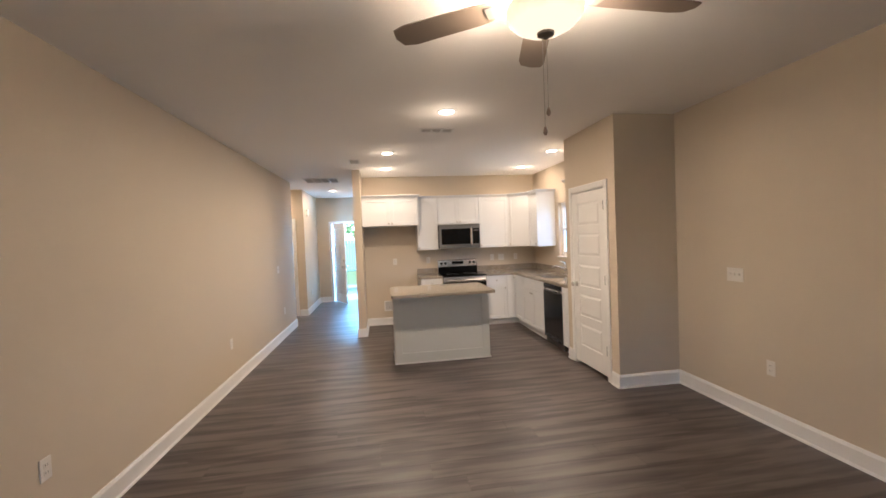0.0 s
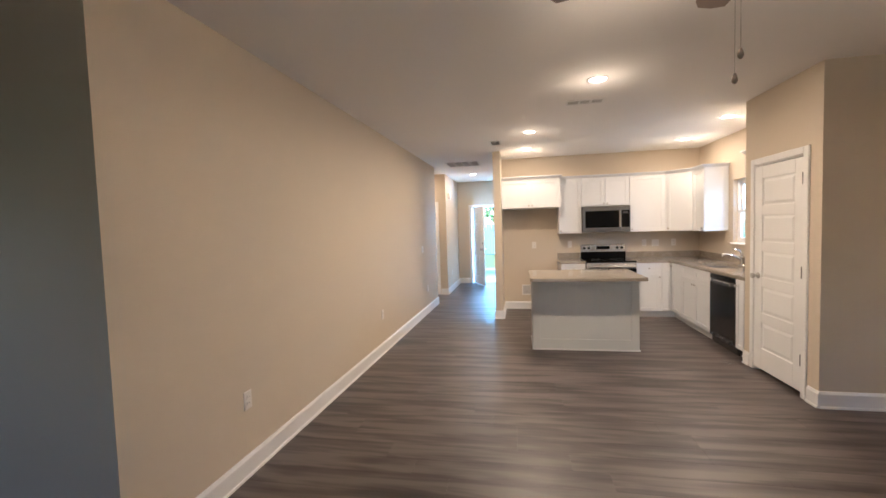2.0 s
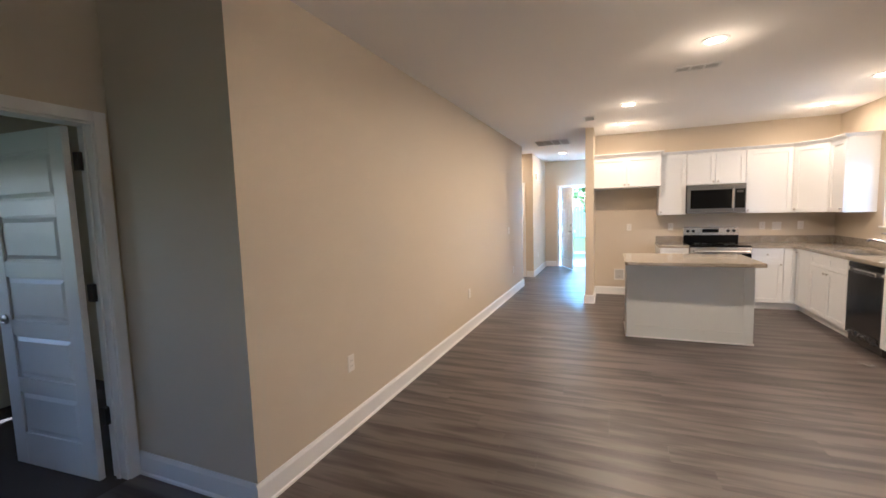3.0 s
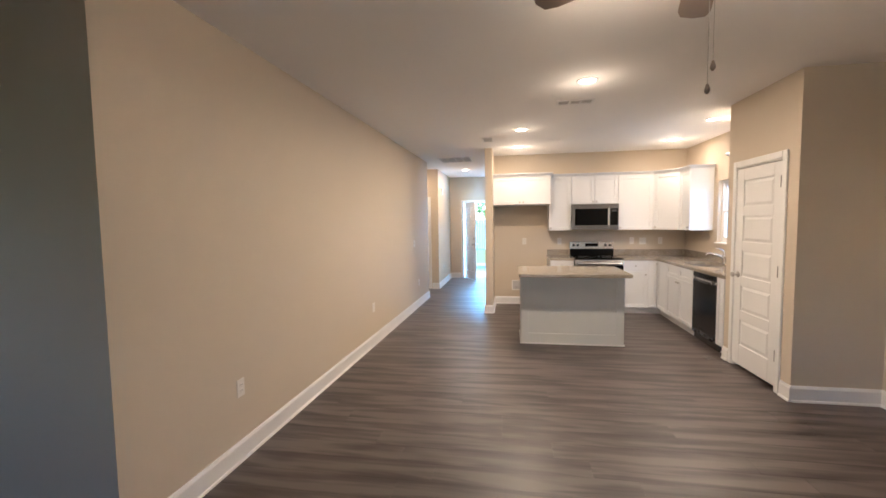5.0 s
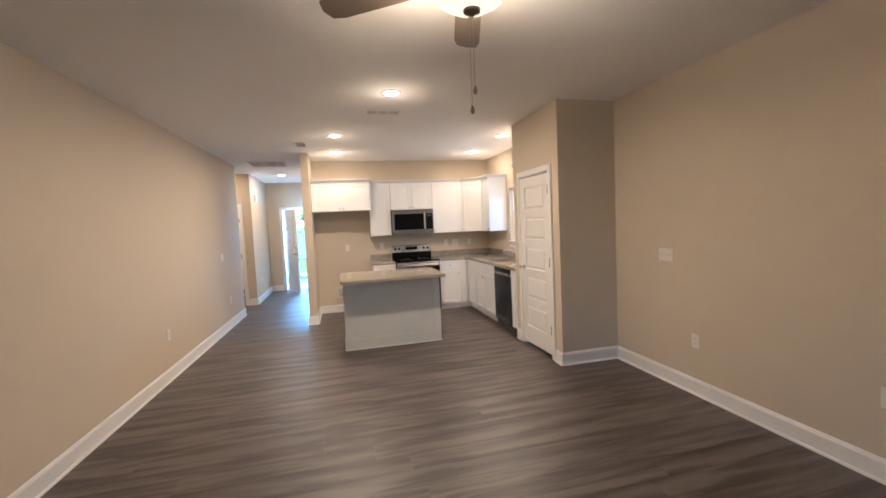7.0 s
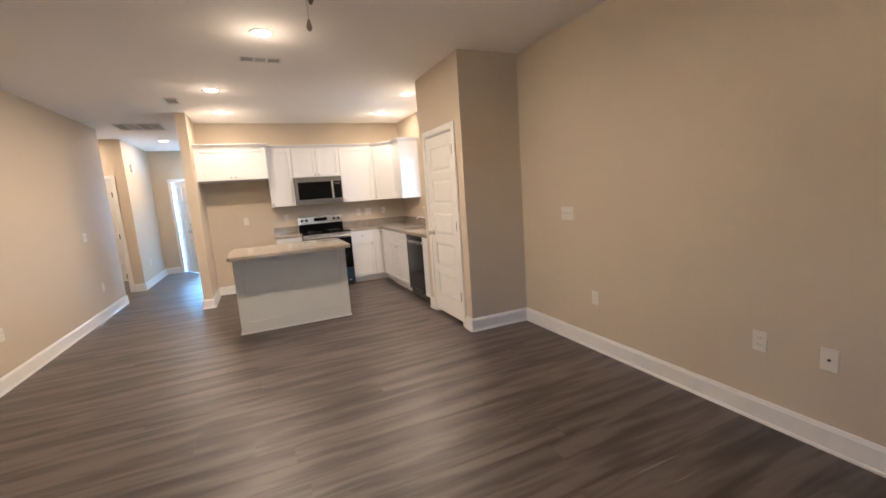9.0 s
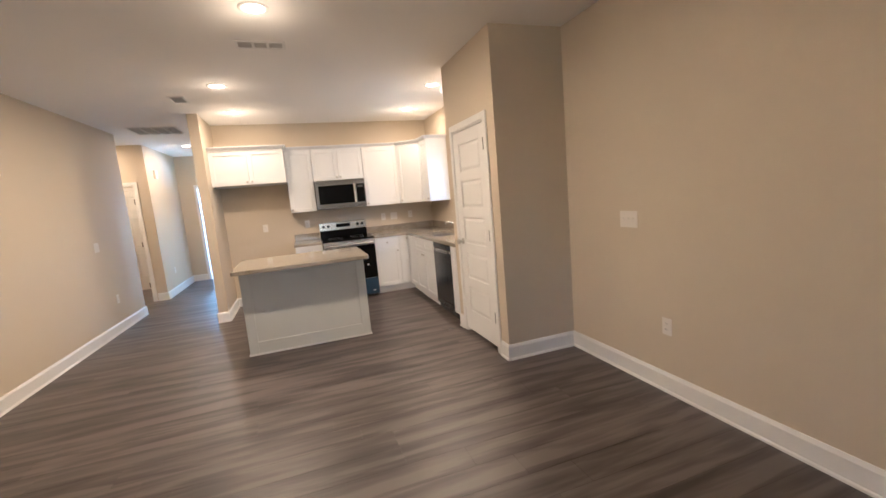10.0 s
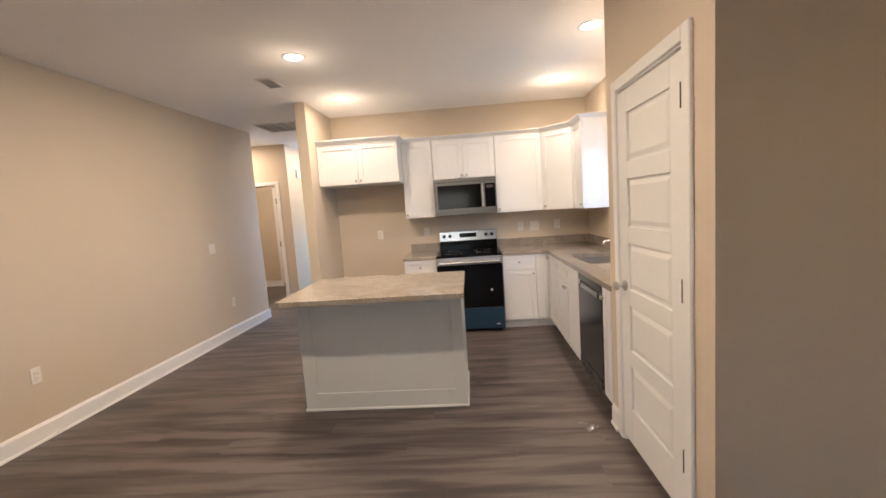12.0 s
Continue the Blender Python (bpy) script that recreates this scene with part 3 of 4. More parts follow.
downlight(0.816, 3.832, LAMP_W, 0.30)
downlight(0.301, 5.65, LAMP_W * 0.92, 0.20)
downlight(0.285, 6.91, LAMP_W * 0.20, 0.38)
downlight(2.60, 6.88, LAMP_W * 0.20, 0.40)
downlight(2.585, 5.59, LAMP_W * 0.72, 0.08)
HALL_Y = 9.69
downlight(-0.876, HALL_Y, LAMP_W * 0.6)
downlight(-2.3, 9.85, LAMP_W * 0.55)
downlight(-2.3, 8.80, LAMP_W * 0.55)


def ceiling_fan(x, y):
    root = empty("ceiling_fan", (x, y, CEIL + 0.08), 0, "five-blade ceiling fan with lit alabaster glass bowl and two pull chains", "ceiling fan")
    part("canopy", lathe([(0, -0.08), (0.08, -0.08), (0.08, -0.10), (0.06, -0.13), (0.03, -0.15), (0, -0.15)], 28), NICKEL, root, "", True)
    part("downrod", tube([(0, 0, -0.14), (0, 0, -0.17)], 0.02, 12), NICKEL, root, "", True)
    part("motor_housing", lathe([(0, -0.155), (0.05, -0.16), (0.115, -0.18), (0.13, -0.205), (0.13, -0.245), (0.10, -0.27), (0.06, -0.28), (0, -0.28)], 36), NICKEL, root, "satin nickel motor housing", True)
    part("light_fitter", lathe([(0, -0.28), (0.055, -0.28), (0.06, -0.292), (0.05, -0.31), (0.02, -0.32), (0, -0.32)], 36), NICKEL, root, "", True)
    bowl = part("shade", lathe([(0.155, -0.312), (0.158, -0.32), (0.153, -0.345), (0.130, -0.378), (0.088, -0.402), (0.035, -0.414), (0.0, -0.416)], 40), BOWL, root, "lit alabaster glass bowl", True)
    bowl.visible_shadow = False
    part("finial", lathe([(0, -0.41), (0.036, -0.414), (0.034, -0.424), (0.012, -0.432), (0.008, -0.442), (0, -0.444)], 20), BLADE, root, "dark finial", True)
    for i in range(5):
        a = radians(2 + 72 * i)
        m = Matrix.Rotation(a, 4, "Z") @ Matrix.Translation((0, 0, -0.268)) @ Matrix.Rotation(radians(11), 4, "X")
        bm = bmesh.new()
        out = [(0.19, -0.05), (0.30, -0.062), (0.63, -0.070), (0.69, -0.055), (0.707, 0.0), (0.69, 0.055), (0.63, 0.070), (0.30, 0.062), (0.19, 0.05)]
        lo = [bm.verts.new((u, v, -0.003)) for u, v in out]
        hi = [bm.verts.new((u, v, 0.003)) for u, v in out]
        bm.faces.new(lo[::-1])
        bm.faces.new(hi)
        for k in range(len(out)):
            bm.faces.new((lo[k], lo[(k + 1) % len(out)], hi[(k + 1) % len(out)], hi[k]))
        bm.transform(m)
        part("blade", bm, BLADE, root, "grey-brown wooden fan blade")
        bm = boxes((0.10, 0.20, -0.016, 0.016, -0.010, -0.004, 0.002), (0.185, 0.25, -0.035, 0.035, -0.008, -0.0035, 0.002))
        bm.transform(m)
        part("blade_arm", bm, NICKEL, root)
    for dx, dy, z in ((0.000, -0.006, -0.735), (-0.010, 0.010, -0.81)):
        c = part("pull_chain", tube([(dx, dy, -0.42), (dx, dy, z + 0.02)], 0.0013, 6), NICKEL, root)
        part("chain_fob", lathe([(0, z + 0.02), (0.004, z + 0.018), (0.009, z), (0.009, z - 0.008), (0.004, z - 0.016), (0, z - 0.017)], 12, None, Matrix.Translation((dx, dy, 0))), BLADE, c, "dark wooden pull fob", True)
    d = bpy.data.lights.new("fan_lamp", "POINT")
    d.energy, d.color, d.shadow_soft_size = FAN_W, WARM, 0.09
    lamp = new("fan_lamp", d)
    lamp.parent = root
    lamp.location = (0, 0, -0.355)
    d = bpy.data.lights.new("bowl_spill", "AREA")
    d.shape, d.size, d.energy, d.color = "DISK", 0.29, 7.0, WARM
    lamp = new("bowl_spill", d)
    lamp.parent = root
    lamp.matrix_basis = pose(0, 0, -0.325, 180, 0, 0)


ceiling_fan(0.87, 1.69)


# ---- registers, plates ----
def register(x0, x1, y0, y1, sections, label, along="x"):
    root = empty("ceiling_vent", ((x0 + x1) / 2, (y0 + y1) / 2, CEIL), 0, label, "ceiling vent")
    w, d = (x1 - x0) / 2, (y1 - y0) / 2
    f = 0.022
    bm = boxes((-w, w, -d, -d + f, -0.008, 0), (-w, w, d - f, d, -0.008, 0), (-w, -w + f, -d + f, d - f, -0.008, 0), (w - f, w, -d + f, d - f, -0.008, 0), bevel=0.002)
    for i in range(1, sections):
        x = -w + f + (2 * w - 2 * f) * i / sections
        box(bm, x - 0.010, x + 0.010, -d + f, d - f, -0.008, 0)
    part("frame", bm, TRIM, root)
    # Flat grey sheet stands in for the dark of the open duct.
    part("backing", boxes((-w + f, w - f, -d + f, d - f, -0.0015, -0.0005)), VOID, root, "grey sheet in place of the shaded duct opening")
    n = max(4, int((2 * d - 2 * f) / 0.016))
    for i in range(n):
        y = -d + f + (i + 0.5) * (2 * d - 2 * f) / n
        bm = boxes((-w + f, w - f, -0.0058, 0.0058, -0.0006, 0.0006))
        bm.transform(Matrix.Translation((0, y, -0.0042)) @ Matrix.Rotation(radians(24), 4, "X"))
        part("slat", bm, TRIM, root)


register(0.625, 0.99, 4.39, 4.545, 3, "white louvred supply register on the ceiling near the lamps")
register(-0.25, -0.09, 6.07, 6.36, 1, "small white louvred supply register on the ceiling near the hall")
register(-1.20, -0.58, 7.77, 8.34, 4, "large white four-section return air grille on the hall ceiling")


def plate(at, rz, gangs, kind, label):
    """A wall plate whose face looks along local -y."""
    root = empty("wall_switch" if kind == "switch" else "wall_outlet", at, rz, label, "light switch" if kind == "switch" else "outlet", "wall plates")
    w = 0.037 + 0.023 * (gangs - 1)
    w = {1: 0.037, 2: 0.058, 3: 0.082}[gangs]
    part("cover_plate", boxes((-w, w, -0.007, 0, -0.059, 0.059), bevel=0.003), PLATE, root)
    for g in range(gangs):
        x = (g - (gangs - 1) / 2) * 0.046
        if kind == "switch":
            bm = boxes((x - 0.005, x + 0.005, -0.016, -0.006, -0.004, 0.012), bevel=0.001)
            part("toggle", bm, PLATE, root)
        elif kind == "coax":
            if g == 0:
                m = Matrix.Translation((0, -0.006, 0)) @ Euler((radians(90), 0, 0)).to_matrix().to_4x4()
                part("connector", lathe([(0, 0), (0.007, 0), (0.007, 0.004), (0.004, 0.005), (0.004, 0.010), (0, 0.010)], 12, None, m), BLACKM, root, "dark round jack")
        else:
            for z in (-0.020, 0.020):
                r = part("receptacle", boxes((x - 0.017, x + 0.017, -0.0095, -0.006, z - 0.014, z + 0.014), bevel=0.002), PLATE, root)
                part("slot", boxes((x - 0.008, x - 0.006, -0.0100, -0.009, z - 0.004, z + 0.006), (x + 0.006, x + 0.008, -0.0100, -0.009, z - 0.004, z + 0.006)), DARKP, r)
    return root


W, E, N = "white wall plate with two receptacles on a beige wall", "white toggle switch plate on the beige wall", -90
plate((xl(2.44), 2.44, 0.48), 89.1, 1, "outlet", W)
plate((xl(4.98), 4.98, 0.48), 89.1, 1, "outlet", W)
plate((xl(7.40), 7.40, 0.44), 89.1, 1, "outlet", W)
plate((xl(7.10), 7.10, 1.165), 89.1, 2, "switch", "white two-gang toggle switch plate on the beige wall")
plate((XR, 3.165, 1.17), -90, 3, "switch", "white three-gang toggle switch plate on the beige wall")
plate((XR, 2.85, 0.46), -90, 1, "outlet", W)
plate((XR, 1.588, 0.48), -90, 1, "outlet", W)
plate((XR, 1.272, 0.48), -90, 1, "coax", "white cable plate with a dark round jack on the beige wall")
for x in (0.405, 1.03, 2.27, 2.74):
    plate((x, YB, 1.165), 0, 1, "outlet", "white outlet plate on the beige kitchen wall")
plate((2.45, YB, 1.16), 0, 2, "switch", "white two-gang switch plate above the backsplash")
plate((XH0, 10.0, 0.44), 89.1, 1, "outlet", W)
ch = empty("door_chime", (XH0, 9.75, 2.26), 90, "small white door chime box high on the hall wall", "door chime")
part("cover", boxes((-0.06, 0.06, -0.045, 0, -0.075, 0.075), bevel=0.006), PLASTIC, ch)
part("grille", boxes(*[(-0.04, 0.04, -0.047, -0.044, -0.05 + i * 0.016, -0.044 + i * 0.016) for i in range(7)]), TRIM, ch)

wb = empty("water_outlet_box", (0.258, YB, 0.35), 0, "white recessed fridge water outlet box low on the alcove wall", "outlet box")
part("frame", boxes((-0.085, 0.085, -0.012, 0, 0.075, 0.095), (-0.085, 0.085, -0.012, 0, -0.095, -0.075), (-0.085, -0.065, -0.012, 0, -0.075, 0.075), (0.065, 0.085, -0.012, 0, -0.075, 0.075), bevel=0.003), PLASTIC, wb)
# No recess is cut; a grey sheet on the wall carries its shade.
part("backing", boxes((-0.065, 0.065, -0.002, -0.0005, -0.075, 0.075)), VOID, wb, "grey sheet in place of the shaded recess")
part("valve", tube([(0, -0.004, -0.05), (0, -0.03, -0.05), (0, -0.03, -0.015)], 0.008, 8), CHROME, wb)


# ---- cabinets ----
def knob_part(parent, x, z, y=-0.02):
    m = Matrix.Translation((x, y, z)) @ Euler((radians(90), 0, 0)).to_matrix().to_4x4()
    return part("knob", lathe([(0, 0), (0.006, 0), (0.005, 0.012), (0.013, 0.017), (0.015, 0.023), (0.011, 0.028), (0, 0.029)], 14, None, m), NICKEL, parent, "dark nickel knob", True)


def shaker(parent, name, x0, x1, z0, z1, knob=None, rail=0.057):
    g = 0.0024
    x0, x1, z0, z1 = x0 + g, x1 - g, z0 + g, z1 - g
    r = min(rail, (x1 - x0) * 0.3, (z1 - z0) * 0.3)
    bm = boxes((x0, x0 + r, -0.02, -0.001, z0, z1), (x1 - r, x1, -0.02, -0.001, z0, z1), (x0 + r, x1 - r, -0.02, -0.001, z0, z0 + r), (x0 + r, x1 - r, -0.02, -0.001, z1 - r, z1), bevel=0.0012)
    d = part(name, bm, CAB, parent)
    part("panel", boxes((x0 + r - 0.001, x1 - r + 0.001, -0.010, -0.004, z0 + r - 0.001, z1 - r + 0.001)), CAB, d)
    if knob:
        knob_part(d, *knob)
    return d


def crown(parent, w, dep, z, left, right):
    """Cove moulding that stands out in front, and at the sides that show."""
    bm = bmesh.new()
    for (o0, o1, a, b) in ((0.0, 0.0, 0.0, 0.012), (0.004, 0.034, 0.012, 0.046), (0.040, 0.040, 0.046, 0.056)):
        lo = (-o0 * left, w + o0 * right, -0.02 - o0, dep)
        hi = (-o1 * left, w + o1 * right, -0.02 - o1, dep)
        frustum(bm, lo, hi, z + a, z + b)
    part("crown", bm, CAB, parent, "white crown moulding")


def upper(w, dep, z0, z1, at, rz, doors, label, left=0, right=0, knobs=None):
    root = empty("wall_cabinet", (at[0], at[1], 0), rz, label, "wall cabinet", "white kitchen wall cabinets")
    part("body", boxes((0.0005, w - 0.0005, 0, dep - 0.002, z0, z1), bevel=0.001), CAB, root)
    if doors == 1:
        kx = w - 0.03 if knobs == "r" else 0.03
        shaker(root, "door", 0, w, z0, z1, (kx, z0 + 0.045))
    else:
        shaker(root, "door", 0, w / 2, z0, z1, (w / 2 - 0.03, z0 + 0.04))
        shaker(root, "door", w / 2, w, z0, z1, (w / 2 + 0.03, z0 + 0.04))
    crown(root, w, dep, z1, left, right)
    return root


UZ0, UZ1 = 1.365, 2.285
XA = XH1 + T                       # alcove side
F_UP, F_DEEP = YB - 0.33 + 0.02, YB - 0.61 + 0.02
upper(0.815 - XA, 0.59, 1.815, UZ1, (XA + 0.001, F_DEEP), 0, 2, "white two-door shaker cabinet above the empty fridge space", right=1)
upper(0.375, 0.31, UZ0, UZ1, (0.817, F_UP), 0, 1, "narrow white one-door shaker wall cabinet beside the microwave", knobs="l")
upper(0.762, 0.31, 1.815, UZ1, (1.194, F_UP), 0, 2, "white two-door shaker cabinet above the microwave")
upper(0.555, 0.31, UZ0, UZ1, (1.958, F_UP), 0, 1, "white one-door shaker wall cabinet between microwave and corner", knobs="l")
upper(YB - 0.61 - 6.79, 0.31, UZ0, UZ1, (XR - 0.31, YB - 0.612), -90, 1, "narrow white shaker wall cabinet with daylight on its side", right=1, knobs="r")
upper(0.70, 0.31, UZ0, UZ1, (XR - 0.31, 5.675), -90, 2, "white shaker wall cabinet between window and pantry", left=1)


def corner_upper():
    """A diagonal corner cabinet."""
    x0, y0 = 2.515, YB - 0.61
    root = empty("corner_wall_cabinet", (0, 0, 0), 0, "white diagonal corner wall cabinet with one shaker door", "wall cabinet", "white kitchen wall cabinets")
    plan = [(x0, YB - 0.002), (x0, F_UP - 0.0), (XR - 0.31, y0), (XR - 0.002, y0), (XR - 0.002, YB - 0.002)]

    def prism(bm, pl, pu, z0, z1):
        a = [bm.verts.new((*p, z0)) for p in pl]
        b = [bm.verts.new((*p, z1)) for p in pu]
        bm.faces.new(a[::-1])
        bm.faces.new(b)
        for i in range(len(pl)):
            bm.faces.new((a[i], a[(i + 1) % len(pl)], b[(i + 1) % len(pl)], b[i]))
    bm = bmesh.new()
    prism(bm, plan, plan, UZ0, UZ1)
    part("body", bm, CAB, root)
    a, b = Vector((x0, F_UP)), Vector((XR - 0.31, y0))
    run = b - a
    out = Vector((run.y, -run.x)).normalized()
    if out.x > 0:
        out = -out
    bm = bmesh.new()
    for o0, o1, z0, z1 in ((0.02, 0.02, 0.0, 0.012), (0.024, 0.054, 0.012, 0.046), (0.06, 0.06, 0.046, 0.056)):
        pl = [plan[0], *[tuple(Vector(p) + out * o0) for p in plan[1:3]], plan[3], plan[4]]
        pu = [plan[0], *[tuple(Vector(p) + out * o1) for p in plan[1:3]], plan[3], plan[4]]
        prism(bm, pl, pu, UZ1 + z0, UZ1 + z1)
    part("crown", bm, CAB, root, "white crown moulding")
    ang = math.degrees(math.atan2(run.y, run.x))
    face = new("front")
    face.parent = root
    face.matrix_basis = pose(a.x, a.y, 0, 0, 0, ang)
    w = run.length
    bm = boxes((0.001, 0.02, -0.02, 0, UZ0, UZ1), (w - 0.02, w - 0.001, -0.02, 0, UZ0, UZ1), bevel=0.001)
    bm.transform(face.matrix_basis)
    part("stile", bm, CAB, root)
    d = shaker(root, "door", 0.022, w - 0.022, UZ0, UZ1, (0.06, UZ0 + 0.045))
    d.matrix_basis = face.matrix_basis
    bpy.data.objects.remove(face)


corner_upper()

FB = 7.12                # faces of the back run
FR = 2.50                # faces of the side run
TOE, CT0, CT1 = 0.105, 0.876, 0.914


def base(w, dep, at, rz, fronts, label, top=CT0):
    root = empty("base_cabinet", (at[0], at[1], 0), rz, label, "base cabinet", "white kitchen base cabinets")
    bm = boxes((0.0005, w - 0.0005, 0, dep, TOE, top), bevel=0.001)
    if top < CT0:
        for q in ((0.0005, 0.018, 0, dep), (w - 0.018, w - 0.0005, 0, dep), (0.018, w - 0.018, 0, 0.018), (0.018, w - 0.018, dep - 0.018, dep)):
            box(bm, *q, top, CT0)
    part("body", bm, CAB, root)
    part("toe_kick", boxes((0.0005, w - 0.0005, 0.055, 0.068, 0, TOE)), TRIM, root, "white toe kick")
    part("shoe_molding", boxes((0.0005, w - 0.0005, 0.041, 0.0545, 0, 0.019, 0.004)), TRIM, root, "white strip along the floor")
    for kind, x0, x1, z0, z1, knob in fronts:
        shaker(root, kind, x0, x1, z0, z1, knob, 0.05 if kind == "drawer" else 0.057)
    return root


DZ = 0.70
base(0.380, YB - FB - 0.002, (0.812, FB), 0, [("drawer", 0, 0.38, DZ, CT0, (0.19, 0.79)), ("door", 0, 0.38, TOE, DZ, (0.34, 0.65))], "narrow white base cabinet with one drawer, beside the range")
base(0.380, YB - FB - 0.002, (1.960, FB), 0, [("drawer", 0, 0.38, DZ, CT0, (0.19, 0.79)), ("door", 0, 0.38, TOE, DZ, (0.345, 0.65))], "white base cabinet with one drawer over one door")


def corner_base():
    root = empty("corner_base_cabinet", (0, 0, 0), 0, "white corner base cabinet with folding shaker doors", "base cabinet", "white kitchen base cabinets")
    part("body", boxes((2.341, XR - 0.002, FB, YB - 0.002, TOE, CT0), (FR, XR - 0.002, 6.70, FB, TOE, CT0), bevel=0.001), CAB, root)
    part("toe_kick", boxes((2.341, FR + 0.055, FB + 0.055, FB + 0.068, 0, TOE), (FR + 0.055, FR + 0.068, 6.70, FB + 0.055, 0, TOE)), TRIM, root, "white toe kick")
    d = shaker(root, "door", 0, FR - 2.341 - 0.022, TOE, CT0)
    d.matrix_basis = pose(2.341, FB, 0)
    d = shaker(root, "door", 0.022, FB - 6.70, TOE, CT0, (0.06, CT0 - 0.05))
    d.matrix_basis = pose(FR, FB, 0, 0, 0, -90)


corner_base()
base(0.91, XR - FR - 0.002, (FR, 6.698), -90, [("false_front", 0, 0.455, DZ, CT0, None), ("false_front", 0.455, 0.91, DZ, CT0, None), ("door", 0, 0.455, TOE, DZ, (0.42, 0.65)), ("door", 0.455, 0.91, TOE, DZ, (0.49, 0.65))],
     "white two-door sink base cabinet", top=0.66)
base(0.165, XR - FR - 0.002, (FR, 5.155), -90, [("door", 0, 0.165, TOE, CT0, (0.03, 0.80))], "very narrow white base cabinet between dishwasher and pantry")


SX0, SX1, SY0, SY1 = 2.60, 3.00, 5.88, 6.58
tagged(part("countertop", boxes((0.800, 1.193, FB - 0.03, YB - 0.001, CT0, CT1, 0.004)), GRANITE), "speckled beige granite countertop beside the range", "countertop")
ct = empty("countertop", (0, 0, 0), 0, "speckled beige granite L-shaped countertop with backsplash", "countertop")
bm = bmesh.new()
F2 = FR - 0.03
outer = [(1.960, YB - 0.001), (1.960, FB - 0.03), (F2 - 0.06, FB - 0.03), (F2 - 0.02, FB - 0.048), (F2, FB - 0.09), (F2, PY1 + 0.001), (XR - 0.001, PY1 + 0.001), (XR - 0.001, YB - 0.001)]
hole = []
rc = 0.07
for cx, cy, a0 in ((SX1 - rc, SY1 - rc, 0), (SX0 + rc, SY1 - rc, 90), (SX0 + rc, SY0 + rc, 180), (SX1 - rc, SY0 + rc, 270)):
    hole += [(cx + rc * math.cos(radians(a0 + k * 18)), cy + rc * math.sin(radians(a0 + k * 18))) for k in range(6)]


def slab_with_hole(bm, outer, hole, z0, z1):
    loops = []
    for pts in (outer, hole):
        vs = [bm.verts.new((*p, z1)) for p in pts]
        loops.append([bm.edges.new((vs[i], vs[(i + 1) % len(vs)])) for i in range(len(vs))])
    res = bmesh.ops.triangle_fill(bm, use_beauty=True, edges=loops[0] + loops[1])
    faces = [g for g in res["geom"] if isinstance(g, bmesh.types.BMFace)]
    ext = bmesh.ops.extrude_face_region(bm, geom=faces)
    bmesh.ops.translate(bm, verts=[g for g in ext["geom"] if isinstance(g, bmesh.types.BMVert)], vec=(0, 0, z0 - z1))


slab_with_hole(bm, outer, hole, CT0, CT1)
part("slab", bm, GRANITE, ct)
part("backsplash", boxes((1.960, XR - 0.022, YB - 0.021, YB - 0.001, CT1, CT1 + 0.10), (XR - 0.021, XR - 0.001, PY1 + 0.001, YB - 0.001, CT1, CT1 + 0.10), bevel=0.002), GRANITE, ct)
bs = part("backsplash", boxes((0.812, 1.193, YB - 0.021, YB - 0.001, CT1, CT1 + 0.10), bevel=0.002), GRANITE)
tagged(bs, "speckled beige granite backsplash strip beside the range", "backsplash")

sk = empty("kitchen_sink", (0, 0, 0), 0, "stainless steel undermount sink bowl under the window", "sink")
bm = bmesh.new()
rings = []
for inset, z in ((-0.004, CT0 - 0.001), (0.0, CT0 - 0.01), (0.012, 0.74), (0.04, 0.715), (0.15, 0.705)):
    cx, cy = (SX0 + SX1) / 2, (SY0 + SY1) / 2
    rings.append([bm.verts.new((cx + (px - cx) * (1 - inset / 0.2), cy + (py - cy) * (1 - inset / 0.35), z)) for px, py in hole])
for a, b in zip(rings, rings[1:]):
    for i in range(len(a)):
        bm.faces.new((a[i], a[(i + 1) % len(a)], b[(i + 1) % len(a)], b[i]))
bm.faces.new(rings[-1])
part("bowl", bm, SINKM, sk, "", True)
part("drain", lathe([(0, 0.7065), (0.03, 0.7065), (0.042, 0.708), (0.045, 0.7062)], 24, None, Matrix.Translation(((SX0 + SX1) / 2, (SY0 + SY1) / 2, 0))), CHROME, sk, "", True)

fc = empty("kitchen_faucet", (3.055, 6.23, CT1), 0, "polished chrome single-lever kitchen faucet on the granite counter", "faucet")
part("base", boxes((-0.028, 0.028, -0.11, 0.11, 0, 0.008), bevel=0.004), CHROME, fc, "", True)
part("body", lathe([(0.03, 0.006), (0.026, 0.02), (0.024, 0.09), (0.026, 0.11), (0.02, 0.125), (0, 0.128)], 24), CHROME, fc, "", True)
part("spout", tube([(0, 0, 0.06), (-0.03, 0.02, 0.095), (-0.08, 0.055, 0.125), (-0.13, 0.09, 0.142), (-0.165, 0.112, 0.138), (-0.18, 0.122, 0.112)], [0.019, 0.018, 0.016, 0.015, 0.015, 0.014], 14), CHROME, fc, "", True)
part("lever", tube([(0, 0, 0.12), (-0.005, 0.006, 0.165), (-0.025, 0.025, 0.195), (-0.08, 0.07, 0.215)], [0.016, 0.013, 0.011, 0.008], 10), CHROME, fc, "", True)
part("sprayer", lathe([(0.018, 0), (0.016, 0.02), (0.012, 0.03), (0.014, 0.07), (0.0, 0.075)], 16, None, Matrix.Translation((0.0, -0.19, 0))), CHROME, fc, "", True)


